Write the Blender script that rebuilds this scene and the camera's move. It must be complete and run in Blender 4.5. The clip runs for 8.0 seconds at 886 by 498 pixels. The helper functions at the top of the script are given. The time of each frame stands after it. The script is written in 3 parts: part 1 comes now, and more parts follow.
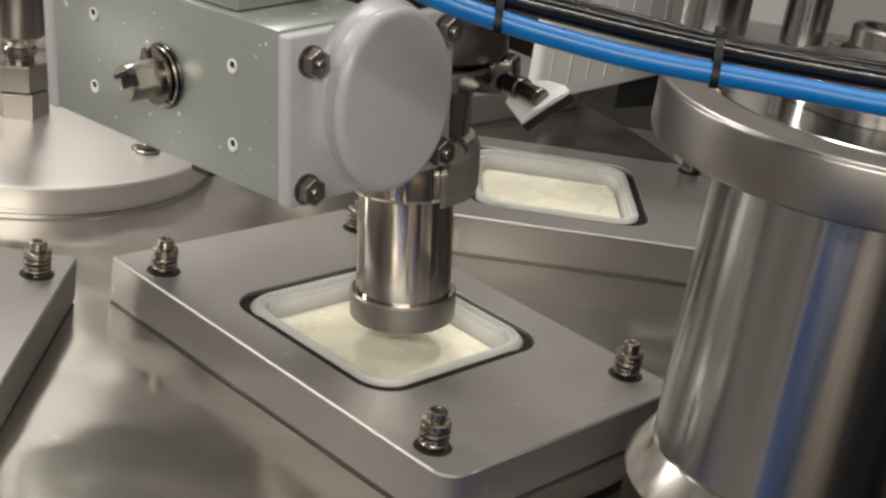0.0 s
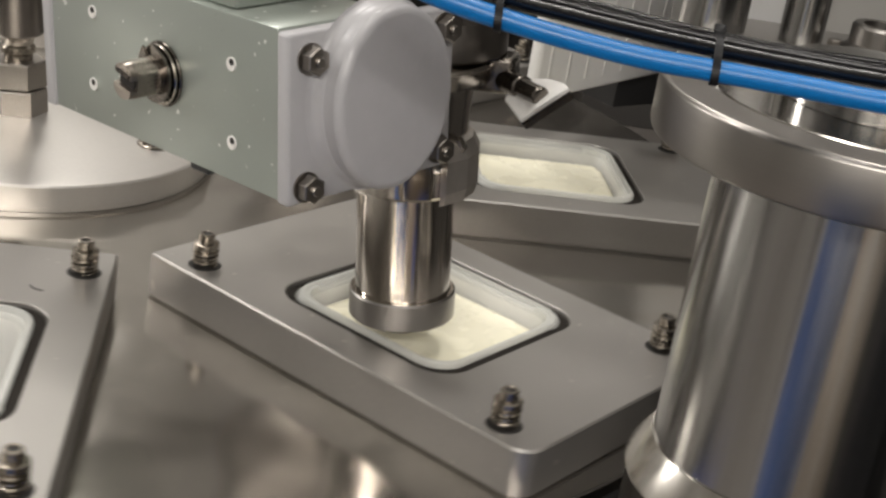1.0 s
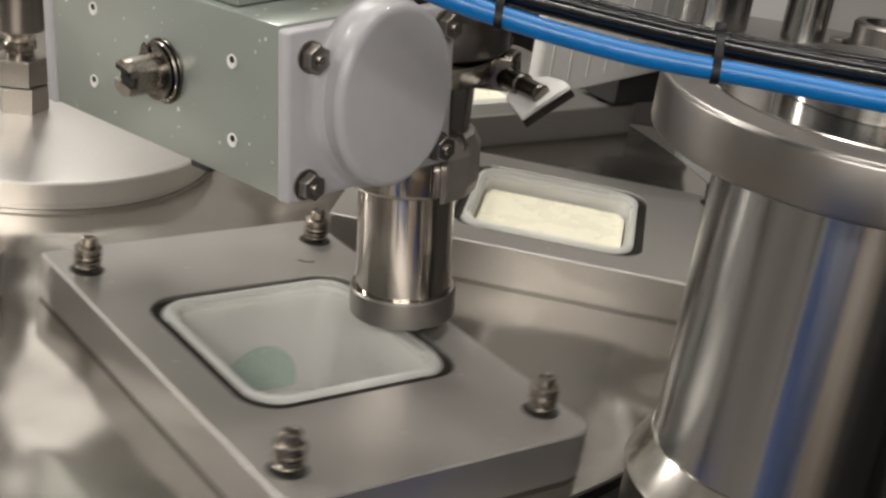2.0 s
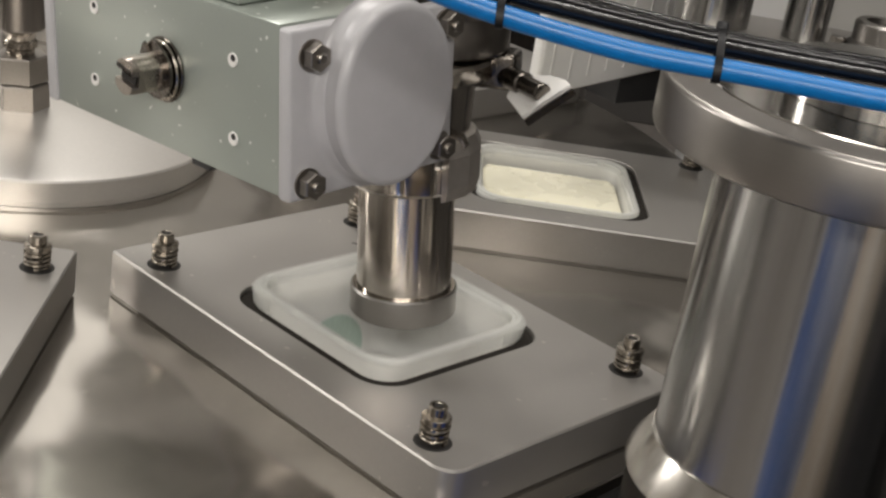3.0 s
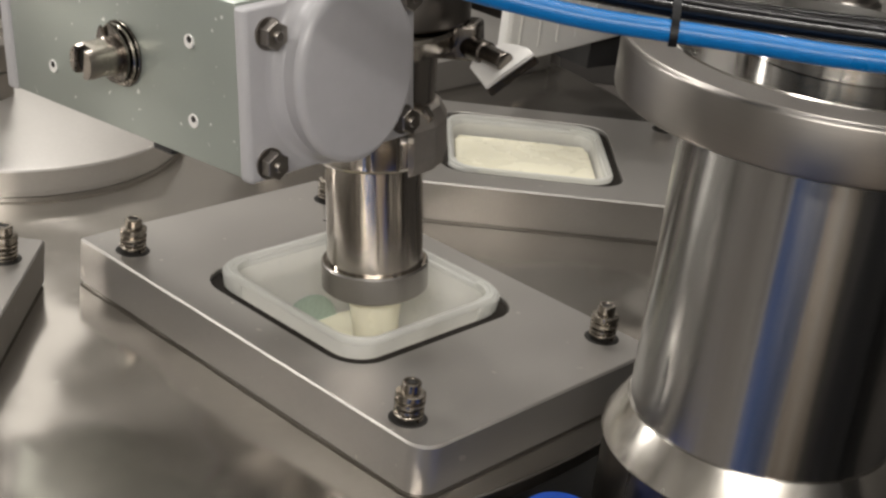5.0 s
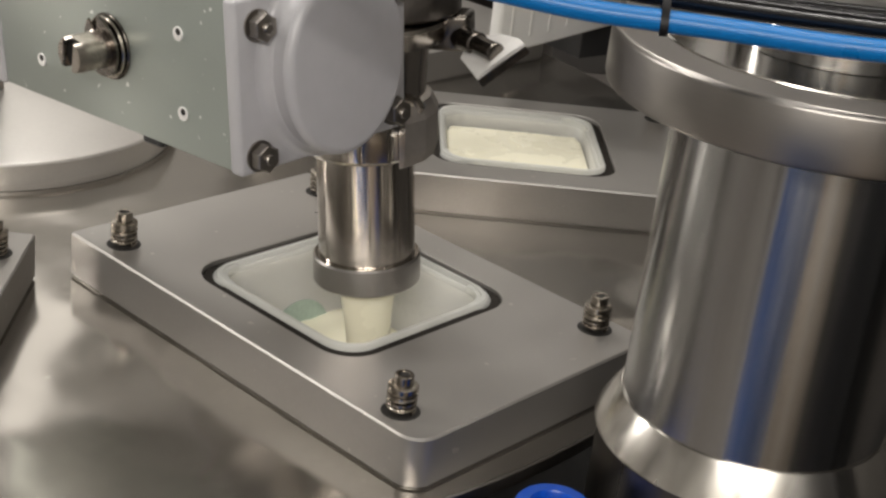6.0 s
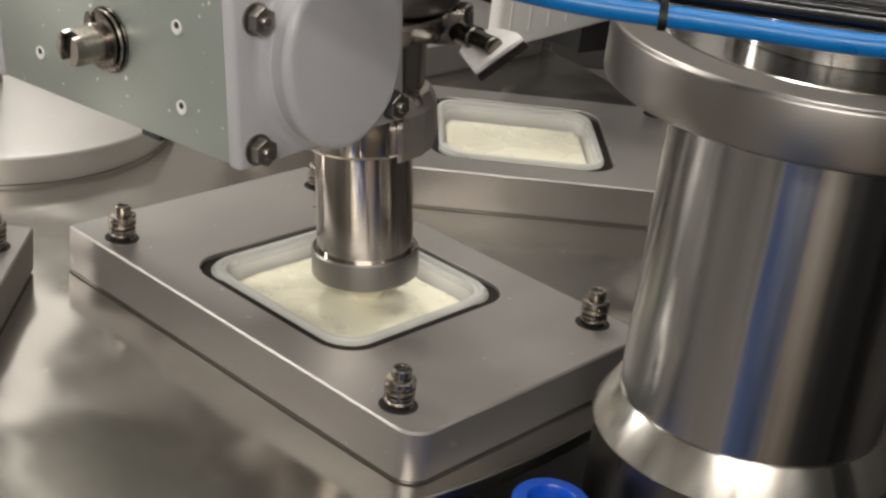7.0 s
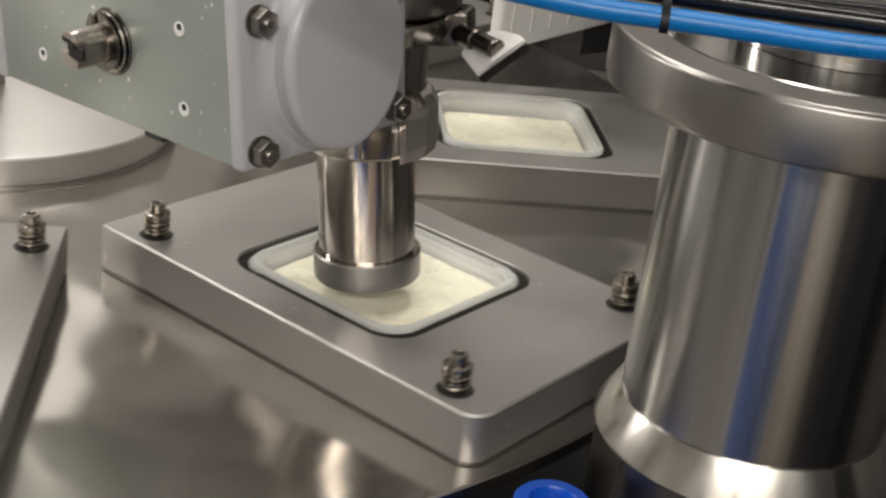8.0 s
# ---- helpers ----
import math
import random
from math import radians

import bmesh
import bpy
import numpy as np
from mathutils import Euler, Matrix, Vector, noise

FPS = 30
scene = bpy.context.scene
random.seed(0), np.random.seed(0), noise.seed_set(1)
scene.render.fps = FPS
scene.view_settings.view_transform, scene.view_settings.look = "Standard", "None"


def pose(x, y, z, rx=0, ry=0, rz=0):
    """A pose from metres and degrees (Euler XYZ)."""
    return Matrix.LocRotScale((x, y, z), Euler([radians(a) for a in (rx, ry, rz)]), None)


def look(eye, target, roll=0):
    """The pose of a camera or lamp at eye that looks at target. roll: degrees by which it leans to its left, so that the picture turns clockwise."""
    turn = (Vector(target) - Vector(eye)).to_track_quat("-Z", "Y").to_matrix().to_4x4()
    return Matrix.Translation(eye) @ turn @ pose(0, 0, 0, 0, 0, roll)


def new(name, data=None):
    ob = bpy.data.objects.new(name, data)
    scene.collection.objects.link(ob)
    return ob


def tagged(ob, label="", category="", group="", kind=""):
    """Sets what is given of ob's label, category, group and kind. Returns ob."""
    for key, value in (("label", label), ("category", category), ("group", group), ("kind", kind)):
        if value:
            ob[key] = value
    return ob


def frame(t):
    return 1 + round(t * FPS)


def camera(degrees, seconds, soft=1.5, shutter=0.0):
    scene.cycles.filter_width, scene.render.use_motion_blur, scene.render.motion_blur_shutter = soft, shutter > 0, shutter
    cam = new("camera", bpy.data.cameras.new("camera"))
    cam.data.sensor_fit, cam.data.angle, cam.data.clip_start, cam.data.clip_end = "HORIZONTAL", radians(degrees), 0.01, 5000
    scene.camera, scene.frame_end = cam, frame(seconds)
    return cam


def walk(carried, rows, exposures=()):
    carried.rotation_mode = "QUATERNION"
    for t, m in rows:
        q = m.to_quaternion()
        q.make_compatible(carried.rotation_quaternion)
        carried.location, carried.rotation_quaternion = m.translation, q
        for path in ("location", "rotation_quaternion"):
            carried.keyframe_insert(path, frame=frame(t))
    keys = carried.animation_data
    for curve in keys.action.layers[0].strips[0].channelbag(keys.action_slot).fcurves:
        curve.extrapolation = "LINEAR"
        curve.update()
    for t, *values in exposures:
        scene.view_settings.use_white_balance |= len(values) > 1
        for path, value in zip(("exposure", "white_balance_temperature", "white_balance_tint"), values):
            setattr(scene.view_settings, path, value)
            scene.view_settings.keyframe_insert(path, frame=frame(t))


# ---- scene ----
# ---- camera ----
cam = camera(33.46, 8.0, soft=2.5, shutter=0.6)
walk(cam, [
    (0.0, pose(0.3272, -1.0627, 0.4016, 67.463, -8.494, 3.507)),
    (0.5, pose(0.3265, -1.0628, 0.4015, 67.470, -8.505, 3.450)),
    (1.0, pose(0.3265, -1.0624, 0.4009, 67.430, -8.530, 3.430)),
    (1.5, pose(0.3276, -1.0618, 0.4011, 67.333, -8.550, 3.511)),
    (3.0, pose(0.3270, -1.0613, 0.4014, 67.219, -8.647, 3.587)),
    (3.5, pose(0.3268, -1.0614, 0.4013, 67.060, -8.573, 3.587)),
    (4.0, pose(0.3274, -1.0577, 0.4009, 66.745, -8.298, 3.546)),
    (4.5, pose(0.3339, -1.0555, 0.4022, 66.459, -7.210, 2.944)),
    (6.0, pose(0.3385, -1.0509, 0.4017, 65.911, -6.422, 1.906)),
    (6.5, pose(0.3388, -1.0515, 0.4019, 65.786, -6.515, 1.886)),
    (7.0, pose(0.3389, -1.0513, 0.4016, 65.709, -6.568, 1.920)),
    (7.5, pose(0.3382, -1.0522, 0.4018, 65.746, -6.536, 1.842)),
    (8.0, pose(0.3386, -1.0519, 0.4021, 65.749, -6.608, 2.003)),
], exposures=[(0.0, 0.0), (8.0, 0.0)])

# ---- world and lights ----
world = bpy.data.worlds.new("hall_air")
scene.world = world
world.use_nodes = True
world.node_tree.nodes["Background"].inputs["Color"].default_value = (0.9, 0.95, 1.0, 1)
world.node_tree.nodes["Background"].inputs["Strength"].default_value = 0.05


def area_lamp(x, y, z, sx, sy, watts, turn=0.0, towards=None):
    data = bpy.data.lights.new("area_light", "AREA")
    data.shape, data.size, data.size_y, data.energy = "RECTANGLE", sx, sy, watts
    data.color = (1.0, 0.955, 0.90)
    ob = new("hall_area_light", data)
    ob.matrix_world = look((x, y, z), towards) if towards else pose(x, y, z, 0, 0, turn)
    return ob


# key lamp on the hub side, overhead lamps, and unseen fills added for brightness
area_lamp(-1.75, -0.2, 1.95, 0.12, 0.12, 17, 0.0, (0.2, -0.35, 0.1))
area_lamp(-0.7, 1.3, 2.60, 0.45, 1.4, 38)
# low fill added behind the camera for the front faces; no tube hangs there
area_lamp(0.2, -2.70, 1.50, 1.6, 0.22, 64)
# added lamp that lifts the white pillar and the guard
area_lamp(0.80, 0.22, 2.55, 0.26, 0.26, 15)
area_lamp(0.2, -0.95, 2.66, 1.4, 0.16, 17)
# unseen daylight added for the pale reflections in the bed and left plates
area_lamp(-1.45, 3.375, 2.20, 1.30, 0.80, 5.5, 0.0, (-1.45, 0.0, 2.20))

# low west light, assumed from the axle's shadow and the bright plate edges
area_lamp(-2.92, 0.42, 1.05, 0.42, 0.42, 22, 0.0, (0.25, -0.35, 0.16))

# ---- materials ----


def material(name, base, rough=0.4, metal=0.0, grain=0.0, grain_scale=400.0, stretch=(1, 1, 1), bump=0.0, tint=0.08,
             cloud=14.0, rough_spread=0.08, transmission=0.0, coat=0.0, subsurface=0.0, specular=0.5, streaks=False):
    """A surface with variation at two scales: broad clouds and a fine grain, which may be drawn out along one axis."""
    m = bpy.data.materials.new(name)
    m.use_nodes = True
    nodes, links = m.node_tree.nodes, m.node_tree.links
    b = nodes["Principled BSDF"]
    b.inputs["Metallic"].default_value = metal
    b.inputs["Transmission Weight"].default_value = transmission
    b.inputs["Coat Weight"].default_value = coat
    b.inputs["Specular IOR Level"].default_value = specular
    b.inputs["Subsurface Weight"].default_value = subsurface
    b.inputs["Subsurface Radius"].default_value = (0.01, 0.01, 0.009)
    place = nodes.new("ShaderNodeTexCoord")
    broad = nodes.new("ShaderNodeTexNoise")
    broad.inputs["Scale"].default_value, broad.inputs["Detail"].default_value = cloud, 4
    spread = nodes.new("ShaderNodeMapping")
    spread.inputs["Scale"].default_value = stretch
    links.new(place.outputs["Object"], spread.inputs["Vector"])
    links.new((spread if streaks else place).outputs["Vector" if streaks else "Object"], broad.inputs["Vector"])
    fine = nodes.new("ShaderNodeTexNoise")
    fine.inputs["Scale"].default_value, fine.inputs["Detail"].default_value = grain_scale, 3
    links.new(spread.outputs["Vector"], fine.inputs["Vector"])
    both = nodes.new("ShaderNodeMix")
    both.data_type = "FLOAT"
    both.inputs["Factor"].default_value = 0.4
    links.new(broad.outputs["Fac"], both.inputs["A"])
    links.new(fine.outputs["Fac"], both.inputs["B"])
    colour = nodes.new("ShaderNodeMapRange")
    colour.inputs["From Min"].default_value, colour.inputs["From Max"].default_value = 0.3, 0.7
    colour.inputs["To Min"].default_value, colour.inputs["To Max"].default_value = 1 - tint, 1 + tint
    links.new(both.outputs["Result"], colour.inputs["Value"])
    times = nodes.new("ShaderNodeVectorMath")
    times.operation = "SCALE"
    times.inputs[0].default_value = base
    links.new(colour.outputs["Result"], times.inputs["Scale"])
    links.new(times.outputs["Vector"], b.inputs["Base Color"])
    gloss = nodes.new("ShaderNodeMapRange")
    gloss.inputs["From Min"].default_value, gloss.inputs["From Max"].default_value = 0.3, 0.7
    gloss.inputs["To Min"].default_value = max(0.02, rough - rough_spread)
    gloss.inputs["To Max"].default_value = min(1.0, rough + rough_spread)
    links.new(both.outputs["Result"], gloss.inputs["Value"])
    links.new(gloss.outputs["Result"], b.inputs["Roughness"])
    if bump:
        relief = nodes.new("ShaderNodeBump")
        relief.inputs["Strength"].default_value, relief.inputs["Distance"].default_value = bump, 0.0005
        links.new(fine.outputs["Fac"], relief.inputs["Height"])
        links.new(relief.outputs["Normal"], b.inputs["Normal"])
    return m


MILLED = material("milled_steel_plate", (0.40, 0.384, 0.362), 0.42, 0.78, grain_scale=420, stretch=(1, 14, 1), bump=0.05, tint=0.07, cloud=14, rough_spread=0.07)
SHEET = material("turntable_steel", (0.43, 0.405, 0.37), 0.15, 1.0, grain_scale=160, bump=0.012, tint=0.08, cloud=9, rough_spread=0.04)


def scuffed(m, rough, share_of):
    """Adds the wide dull gloss of a scuffed metal face to its clear one."""
    nodes, links = m.node_tree.nodes, m.node_tree.links
    skin, out = nodes["Principled BSDF"], nodes["Material Output"]
    dull = nodes.new("ShaderNodeBsdfAnisotropic")
    dull.inputs["Roughness"].default_value = rough
    links.new(skin.inputs["Base Color"].links[0].from_socket, dull.inputs["Color"])
    blend = nodes.new("ShaderNodeMixShader")
    blend.inputs["Fac"].default_value = share_of
    links.new(skin.outputs["BSDF"], blend.inputs[1])
    links.new(dull.outputs["BSDF"], blend.inputs[2])
    links.new(blend.outputs["Shader"], out.inputs["Surface"])


scuffed(SHEET, 0.50, 0.20)


def warped(m, scale, depth):
    """Broad waves of a rolled sheet, added to its fine relief."""
    nodes, links = m.node_tree.nodes, m.node_tree.links
    skin = nodes["Principled BSDF"]
    place, wave, relief = nodes.new("ShaderNodeTexCoord"), nodes.new("ShaderNodeTexNoise"), nodes.new("ShaderNodeBump")
    wave.inputs["Scale"].default_value, wave.inputs["Detail"].default_value = scale, 1.0
    links.new(place.outputs["Object"], wave.inputs["Vector"])
    relief.inputs["Distance"].default_value = depth
    links.new(wave.outputs["Fac"], relief.inputs["Height"])
    if skin.inputs["Normal"].links:
        links.new(skin.inputs["Normal"].links[0].from_socket, relief.inputs["Normal"])
    links.new(relief.outputs["Normal"], skin.inputs["Normal"])


def turned(m, amount):
    """Fine grooves round the z axis: reflections are drawn out along the axis."""
    nodes, links = m.node_tree.nodes, m.node_tree.links
    skin, round_about = nodes["Principled BSDF"], nodes.new("ShaderNodeTangent")
    round_about.direction_type, round_about.axis = "RADIAL", "Z"
    skin.inputs["Anisotropic"].default_value = amount
    skin.inputs["Anisotropic Rotation"].default_value = 0.25
    links.new(round_about.outputs["Tangent"], skin.inputs["Tangent"])


warped(SHEET, 11.0, 0.004)
DOME = material("turned_aluminium", (0.74, 0.715, 0.68), 0.33, 0.8, grain_scale=300, tint=0.04, rough_spread=0.008)
POLISHED = material("polished_steel", (0.62, 0.58, 0.53), 0.07, 1.0, grain_scale=300, tint=0.05, rough_spread=0.03)
BRUSHED = material("brushed_steel_tube", (0.395, 0.391, 0.382), 0.22, 1.0, grain_scale=170, stretch=(1, 1, 0.03), bump=0.015, tint=0.18, cloud=60, rough_spread=0.06, streaks=True)
NOZZLE = material("drawn_steel_tube", (0.56, 0.52, 0.475), 0.16, 1.0, grain_scale=200, stretch=(1, 1, 0.04), tint=0.12, cloud=70, rough_spread=0.04, streaks=True)
DARKTUBE = material("dull_dark_tube", (0.17, 0.155, 0.14), 0.30, 1.0, grain_scale=200, stretch=(1, 1, 0.05), tint=0.14, cloud=50, rough_spread=0.06, streaks=True)
JAW = material("satin_clamp_steel", (0.62, 0.58, 0.535), 0.34, 0.9, grain_scale=300, tint=0.10, cloud=60)
BOLTM = material("dark_bolt_steel", (0.15, 0.135, 0.12), 0.24, 1.0, grain_scale=500, tint=0.15)
turned(BRUSHED, 0.85)
turned(NOZZLE, 0.85)
TURNED = material("turned_steel_ring", (0.31, 0.293, 0.275), 0.34, 1.0, grain_scale=90, stretch=(0.3, 0.3, 12), tint=0.04, rough_spread=0.02)
turned(TURNED, 0.4)
CONE = material("bright_turned_cone", (0.68, 0.65, 0.60), 0.20, 1.0, grain_scale=120, stretch=(1, 1, 0.05), bump=0.03, tint=0.10, cloud=30, rough_spread=0.08)
# near-white: the lamp's glare on the steel is put into the colour
WINGM = material("glare_white_steel", (0.90, 0.885, 0.86), 0.40, 0.25, grain_scale=400, bump=0.03, tint=0.04)
FACE = material("polished_flange_face", (0.45, 0.43, 0.40), 0.16, 1.0, grain_scale=200, bump=0.02, tint=0.06, cloud=20, rough_spread=0.05)
SCREWM = material("plated_screw_steel", (0.29, 0.267, 0.242), 0.34, 1.0, grain_scale=500, bump=0.03, tint=0.12)
DARKSTEEL = material("worn_bolt_steel", (0.38, 0.345, 0.30), 0.24, 1.0, grain_scale=600, tint=0.12)
COLLAR = material("matt_nozzle_ring", (0.40, 0.38, 0.36), 0.38, 1.0, grain_scale=600, tint=0.06)
AXLEM = material("turned_axle_steel", (0.34, 0.305, 0.27), 0.26, 1.0, grain_scale=500, stretch=(1, 8, 1), bump=0.03, tint=0.08)
# nest steel with the pocket's shade put into its dark colour
NEST = material("shaded_nest_steel", (0.075, 0.074, 0.072), 0.45, 0.6, grain_scale=300, tint=0.08)
SEAL = material("dark_rubber_seal", (0.022, 0.019, 0.016), 0.7, 0.0, grain_scale=300, tint=0.15, specular=0.12)
# near-black that paints the shade inside wells, sockets, holes and the slot
HOLE = material("recess_shade", (0.03, 0.028, 0.026), 0.6, 0.4)
ANODISED = material("anodised_green_grey_aluminium", (0.385, 0.42, 0.385), 0.34, 0.48, grain_scale=900, bump=0.03, tint=0.05)
CAPPAINT = material("grey_enamel_paint", (0.43, 0.425, 0.44), 0.36, 0.0, grain_scale=120, bump=0.06, tint=0.05, cloud=20, coat=0.15)
CREAM = material("fresh_cream", (0.94, 0.90, 0.72), 0.28, 0.0, grain_scale=60, cloud=25, bump=0.07, tint=0.03, subsurface=0.15)
BLUE = material("blue_air_hose", (0.0, 0.150, 0.45), 0.34, 0.0, grain_scale=110, bump=0.22, tint=0.12, specular=0.5, rough_spread=0.12)
CAPBLUE = material("deep_blue_plastic", (0.004, 0.075, 0.50), 0.34, 0.0, grain_scale=200, bump=0.05, tint=0.06)
BLACK = material("black_air_hose", (0.005, 0.005, 0.006), 0.14, 0.0, grain_scale=300, bump=0.25, tint=0.2, specular=0.42, rough_spread=0.1)
PRINT = material("grey_print", (0.27, 0.272, 0.27), 0.6, 0.0, tint=0.2)
TIE = material("black_nylon", (0.006, 0.006, 0.007), 0.42, 0.0, tint=0.15, specular=0.2)
PALEPRINT = material("pale_grey_print", (0.40, 0.405, 0.40), 0.6, 0.0, tint=0.2)
FAINT = material("faint_print", (0.42, 0.45, 0.43), 0.6, 0.0, tint=0.2)
GREEN = material("green_wall_print", (0.37, 0.46, 0.405), 0.6, 0.0, tint=0.2)
WALL = material("hall_panel", (0.62, 0.61, 0.58), 0.5, 0.0, tint=0.05, cloud=2)
WALLDIM = material("grey_hall_panel", (0.46, 0.45, 0.43), 0.5, 0.0, tint=0.06, cloud=2)
# dark tone for unseen walls and panels that darken the reflections
WALLDARK = material("dark_reflection_panel", (0.10, 0.095, 0.09), 0.6, 0.0, tint=0.08, cloud=2)
TAN = material("tan_reflection_tone", (0.42, 0.34, 0.26), 0.5, 0.0, tint=0.06, cloud=2)
STANDIN_BLUE = material("dull_standin_blue", (0.012, 0.12, 0.50), 0.4, 0.0, tint=0.06)
FLOORM = material("hall_floor", (0.22, 0.20, 0.185), 0.5, 0.0, tint=0.12, cloud=5)
CEIL = material("hall_ceiling_panel", (0.66, 0.65, 0.62), 0.6, 0.0, tint=0.04, cloud=2)
WHITEP = material("white_powder_coat", (0.86, 0.855, 0.845), 0.4, 0.0, tint=0.04)
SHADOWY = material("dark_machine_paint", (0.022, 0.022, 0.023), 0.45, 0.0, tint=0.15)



def thin_plastic(name, base, clear):
    """Milky polypropylene: part of the light is thrown back, part goes through scattered, a little goes straight through."""
    m = material(name, base, 0.32, 0.0, grain_scale=180, tint=0.03)
    nodes, links = m.node_tree.nodes, m.node_tree.links
    skin, out = nodes["Principled BSDF"], nodes["Material Output"]
    scattered = nodes.new("ShaderNodeBsdfTranslucent")
    scattered.inputs["Color"].default_value = (*base, 1)
    straight = nodes.new("ShaderNodeBsdfTransparent")
    first, second = nodes.new("ShaderNodeMixShader"), nodes.new("ShaderNodeMixShader")
    first.inputs["Fac"].default_value, second.inputs["Fac"].default_value = 0.50, clear
    links.new(skin.outputs["BSDF"], first.inputs[1])
    links.new(scattered.outputs["BSDF"], first.inputs[2])
    links.new(first.outputs["Shader"], second.inputs[1])
    links.new(straight.outputs["BSDF"], second.inputs[2])
    links.new(second.outputs["Shader"], out.inputs["Surface"])
    return m


PLASTIC = thin_plastic("milky_plastic", (0.955, 0.952, 0.925), 0.15)
RIMPLASTIC = thin_plastic("clear_rim_plastic", (0.90, 0.905, 0.88), 0.34)


def speckled(m, colour, scale=150.0, limit=0.69):
    """Scattered pale dried splashes on a surface."""
    nodes, links = m.node_tree.nodes, m.node_tree.links
    b = nodes["Principled BSDF"]
    spots = nodes.new("ShaderNodeTexNoise")
    spots.inputs["Scale"].default_value, spots.inputs["Detail"].default_value = scale, 1.5
    place = nodes.new("ShaderNodeTexCoord")
    links.new(place.outputs["Object"], spots.inputs["Vector"])
    edge = nodes.new("ShaderNodeMapRange")
    edge.inputs["From Min"].default_value, edge.inputs["From Max"].default_value = limit, limit + 0.03
    links.new(spots.outputs["Fac"], edge.inputs["Value"])
    blend = nodes.new("ShaderNodeMix")
    blend.data_type = "RGBA"
    links.new(edge.outputs["Result"], blend.inputs["Factor"])
    links.new(b.inputs["Base Color"].links[0].from_socket, blend.inputs["A"])
    blend.inputs["B"].default_value = (*colour, 1)
    links.new(blend.outputs["Result"], b.inputs["Base Color"])


speckled(ANODISED, (0.80, 0.82, 0.78))
speckled(MILLED, (0.52, 0.50, 0.46), 120.0, 0.735)
speckled(SHEET, (0.52, 0.495, 0.45), 130.0, 0.74)

# ---- mesh helpers ----


def mesh_of(name, bm, mat, smooth=True, angle=35):
    me = bpy.data.meshes.new(name)
    bmesh.ops.recalc_face_normals(bm, faces=bm.faces[:])
    bm.to_mesh(me)
    bm.free()
    me.materials.append(mat)
    if smooth:
        me.shade_smooth()
        me.set_sharp_from_angle(angle=radians(angle))
    return me


def part(name, bm, mat, parent=None, label="", m=None, smooth=True):
    ob = new(name, mesh_of(name, bm, mat, smooth))
    ob.parent = parent
    if m is not None:
        ob.matrix_basis = m
    return tagged(ob, label) if label else ob


def thing(name, label, category, m=None, group="", kind=""):
    ob = new(name)
    ob.empty_display_size = 0.02
    if m is not None:
        ob.matrix_basis = m
    return tagged(ob, label, category, group, kind)


def share(name, source, parent, m, label=""):
    ob = new(name, source.data)
    ob.parent, ob.matrix_basis = parent, m
    return tagged(ob, label) if label else ob


def lathe(profile, segments=48, closed=False):
    """A body of revolution about z from (radius, height) pairs."""
    bm = bmesh.new()
    rings = []
    for r, z in profile:
        if r < 1e-6:
            rings.append([bm.verts.new((0, 0, z))])
        else:
            rings.append([bm.verts.new((r * math.cos(2 * math.pi * i / segments), r * math.sin(2 * math.pi * i / segments), z)) for i in range(segments)])
    pairs = list(zip(rings, rings[1:]))
    if closed:
        pairs.append((rings[-1], rings[0]))
    for a, b in pairs:
        for i in range(segments):
            j = (i + 1) % segments
            if len(a) == 1 and len(b) == 1:
                continue
            if len(a) == 1:
                bm.faces.new((a[0], b[i], b[j]))
            elif len(b) == 1:
                bm.faces.new((a[i], a[j], b[0]))
            else:
                bm.faces.new((a[i], a[j], b[j], b[i]))
    if not closed:
        for ring in (rings[0], rings[-1]):
            if len(ring) > 2:
                bm.faces.new(ring)
    return bm


def moved(bm, m):
    bmesh.ops.transform(bm, matrix=m, verts=bm.verts[:])
    return bm


def merged(*bms):
    out = bmesh.new()
    for b in bms:
        me = bpy.data.meshes.new("piece")
        b.to_mesh(me)
        b.free()
        out.from_mesh(me)
        bpy.data.meshes.remove(me)
    return out


def box(x0, x1, y0, y1, z0, z1, bevel=0.0, segments=2):
    bm = bmesh.new()
    bmesh.ops.create_cube(bm, size=1, matrix=Matrix.LocRotScale(((x0 + x1) / 2, (y0 + y1) / 2, (z0 + z1) / 2), None, (x1 - x0, y1 - y0, z1 - z0)))
    if bevel:
        bmesh.ops.bevel(bm, geom=bm.edges[:], offset=bevel, segments=segments, affect="EDGES", profile=0.5)
    return bm


def round_rect(hx, hy, r, n=6):
    """Points of a rectangle with rounded corners, counter-clockwise."""
    pts = []
    for cx, cy, a0 in ((hx - r, hy - r, 0), (r - hx, hy - r, 90), (r - hx, r - hy, 180), (hx - r, r - hy, 270)):
        for i in range(n + 1):
            a = radians(a0 + 90 * i / n)
            pts.append((cx + r * math.cos(a), cy + r * math.sin(a)))
    return pts


def stack(levels, n=6, closed=False, cap0=True, cap1=True, centre=(0, 0)):
    """Rings of rounded rectangles (half x, half y, corner radius, z) joined one to the next."""
    bm = bmesh.new()
    rings = [[bm.verts.new((x + centre[0], y + centre[1], z)) for x, y in round_rect(hx, hy, r, n)] for hx, hy, r, z in levels]
    pairs = list(zip(rings, rings[1:]))
    if closed:
        pairs.append((rings[-1], rings[0]))
    k = len(rings[0])
    for a, b in pairs:
        for i in range(k):
            bm.faces.new((a[i], a[(i + 1) % k], b[(i + 1) % k], b[i]))
    if not closed:
        if cap0:
            bm.faces.new(rings[0])
        if cap1:
            bm.faces.new(rings[-1])
    return bm


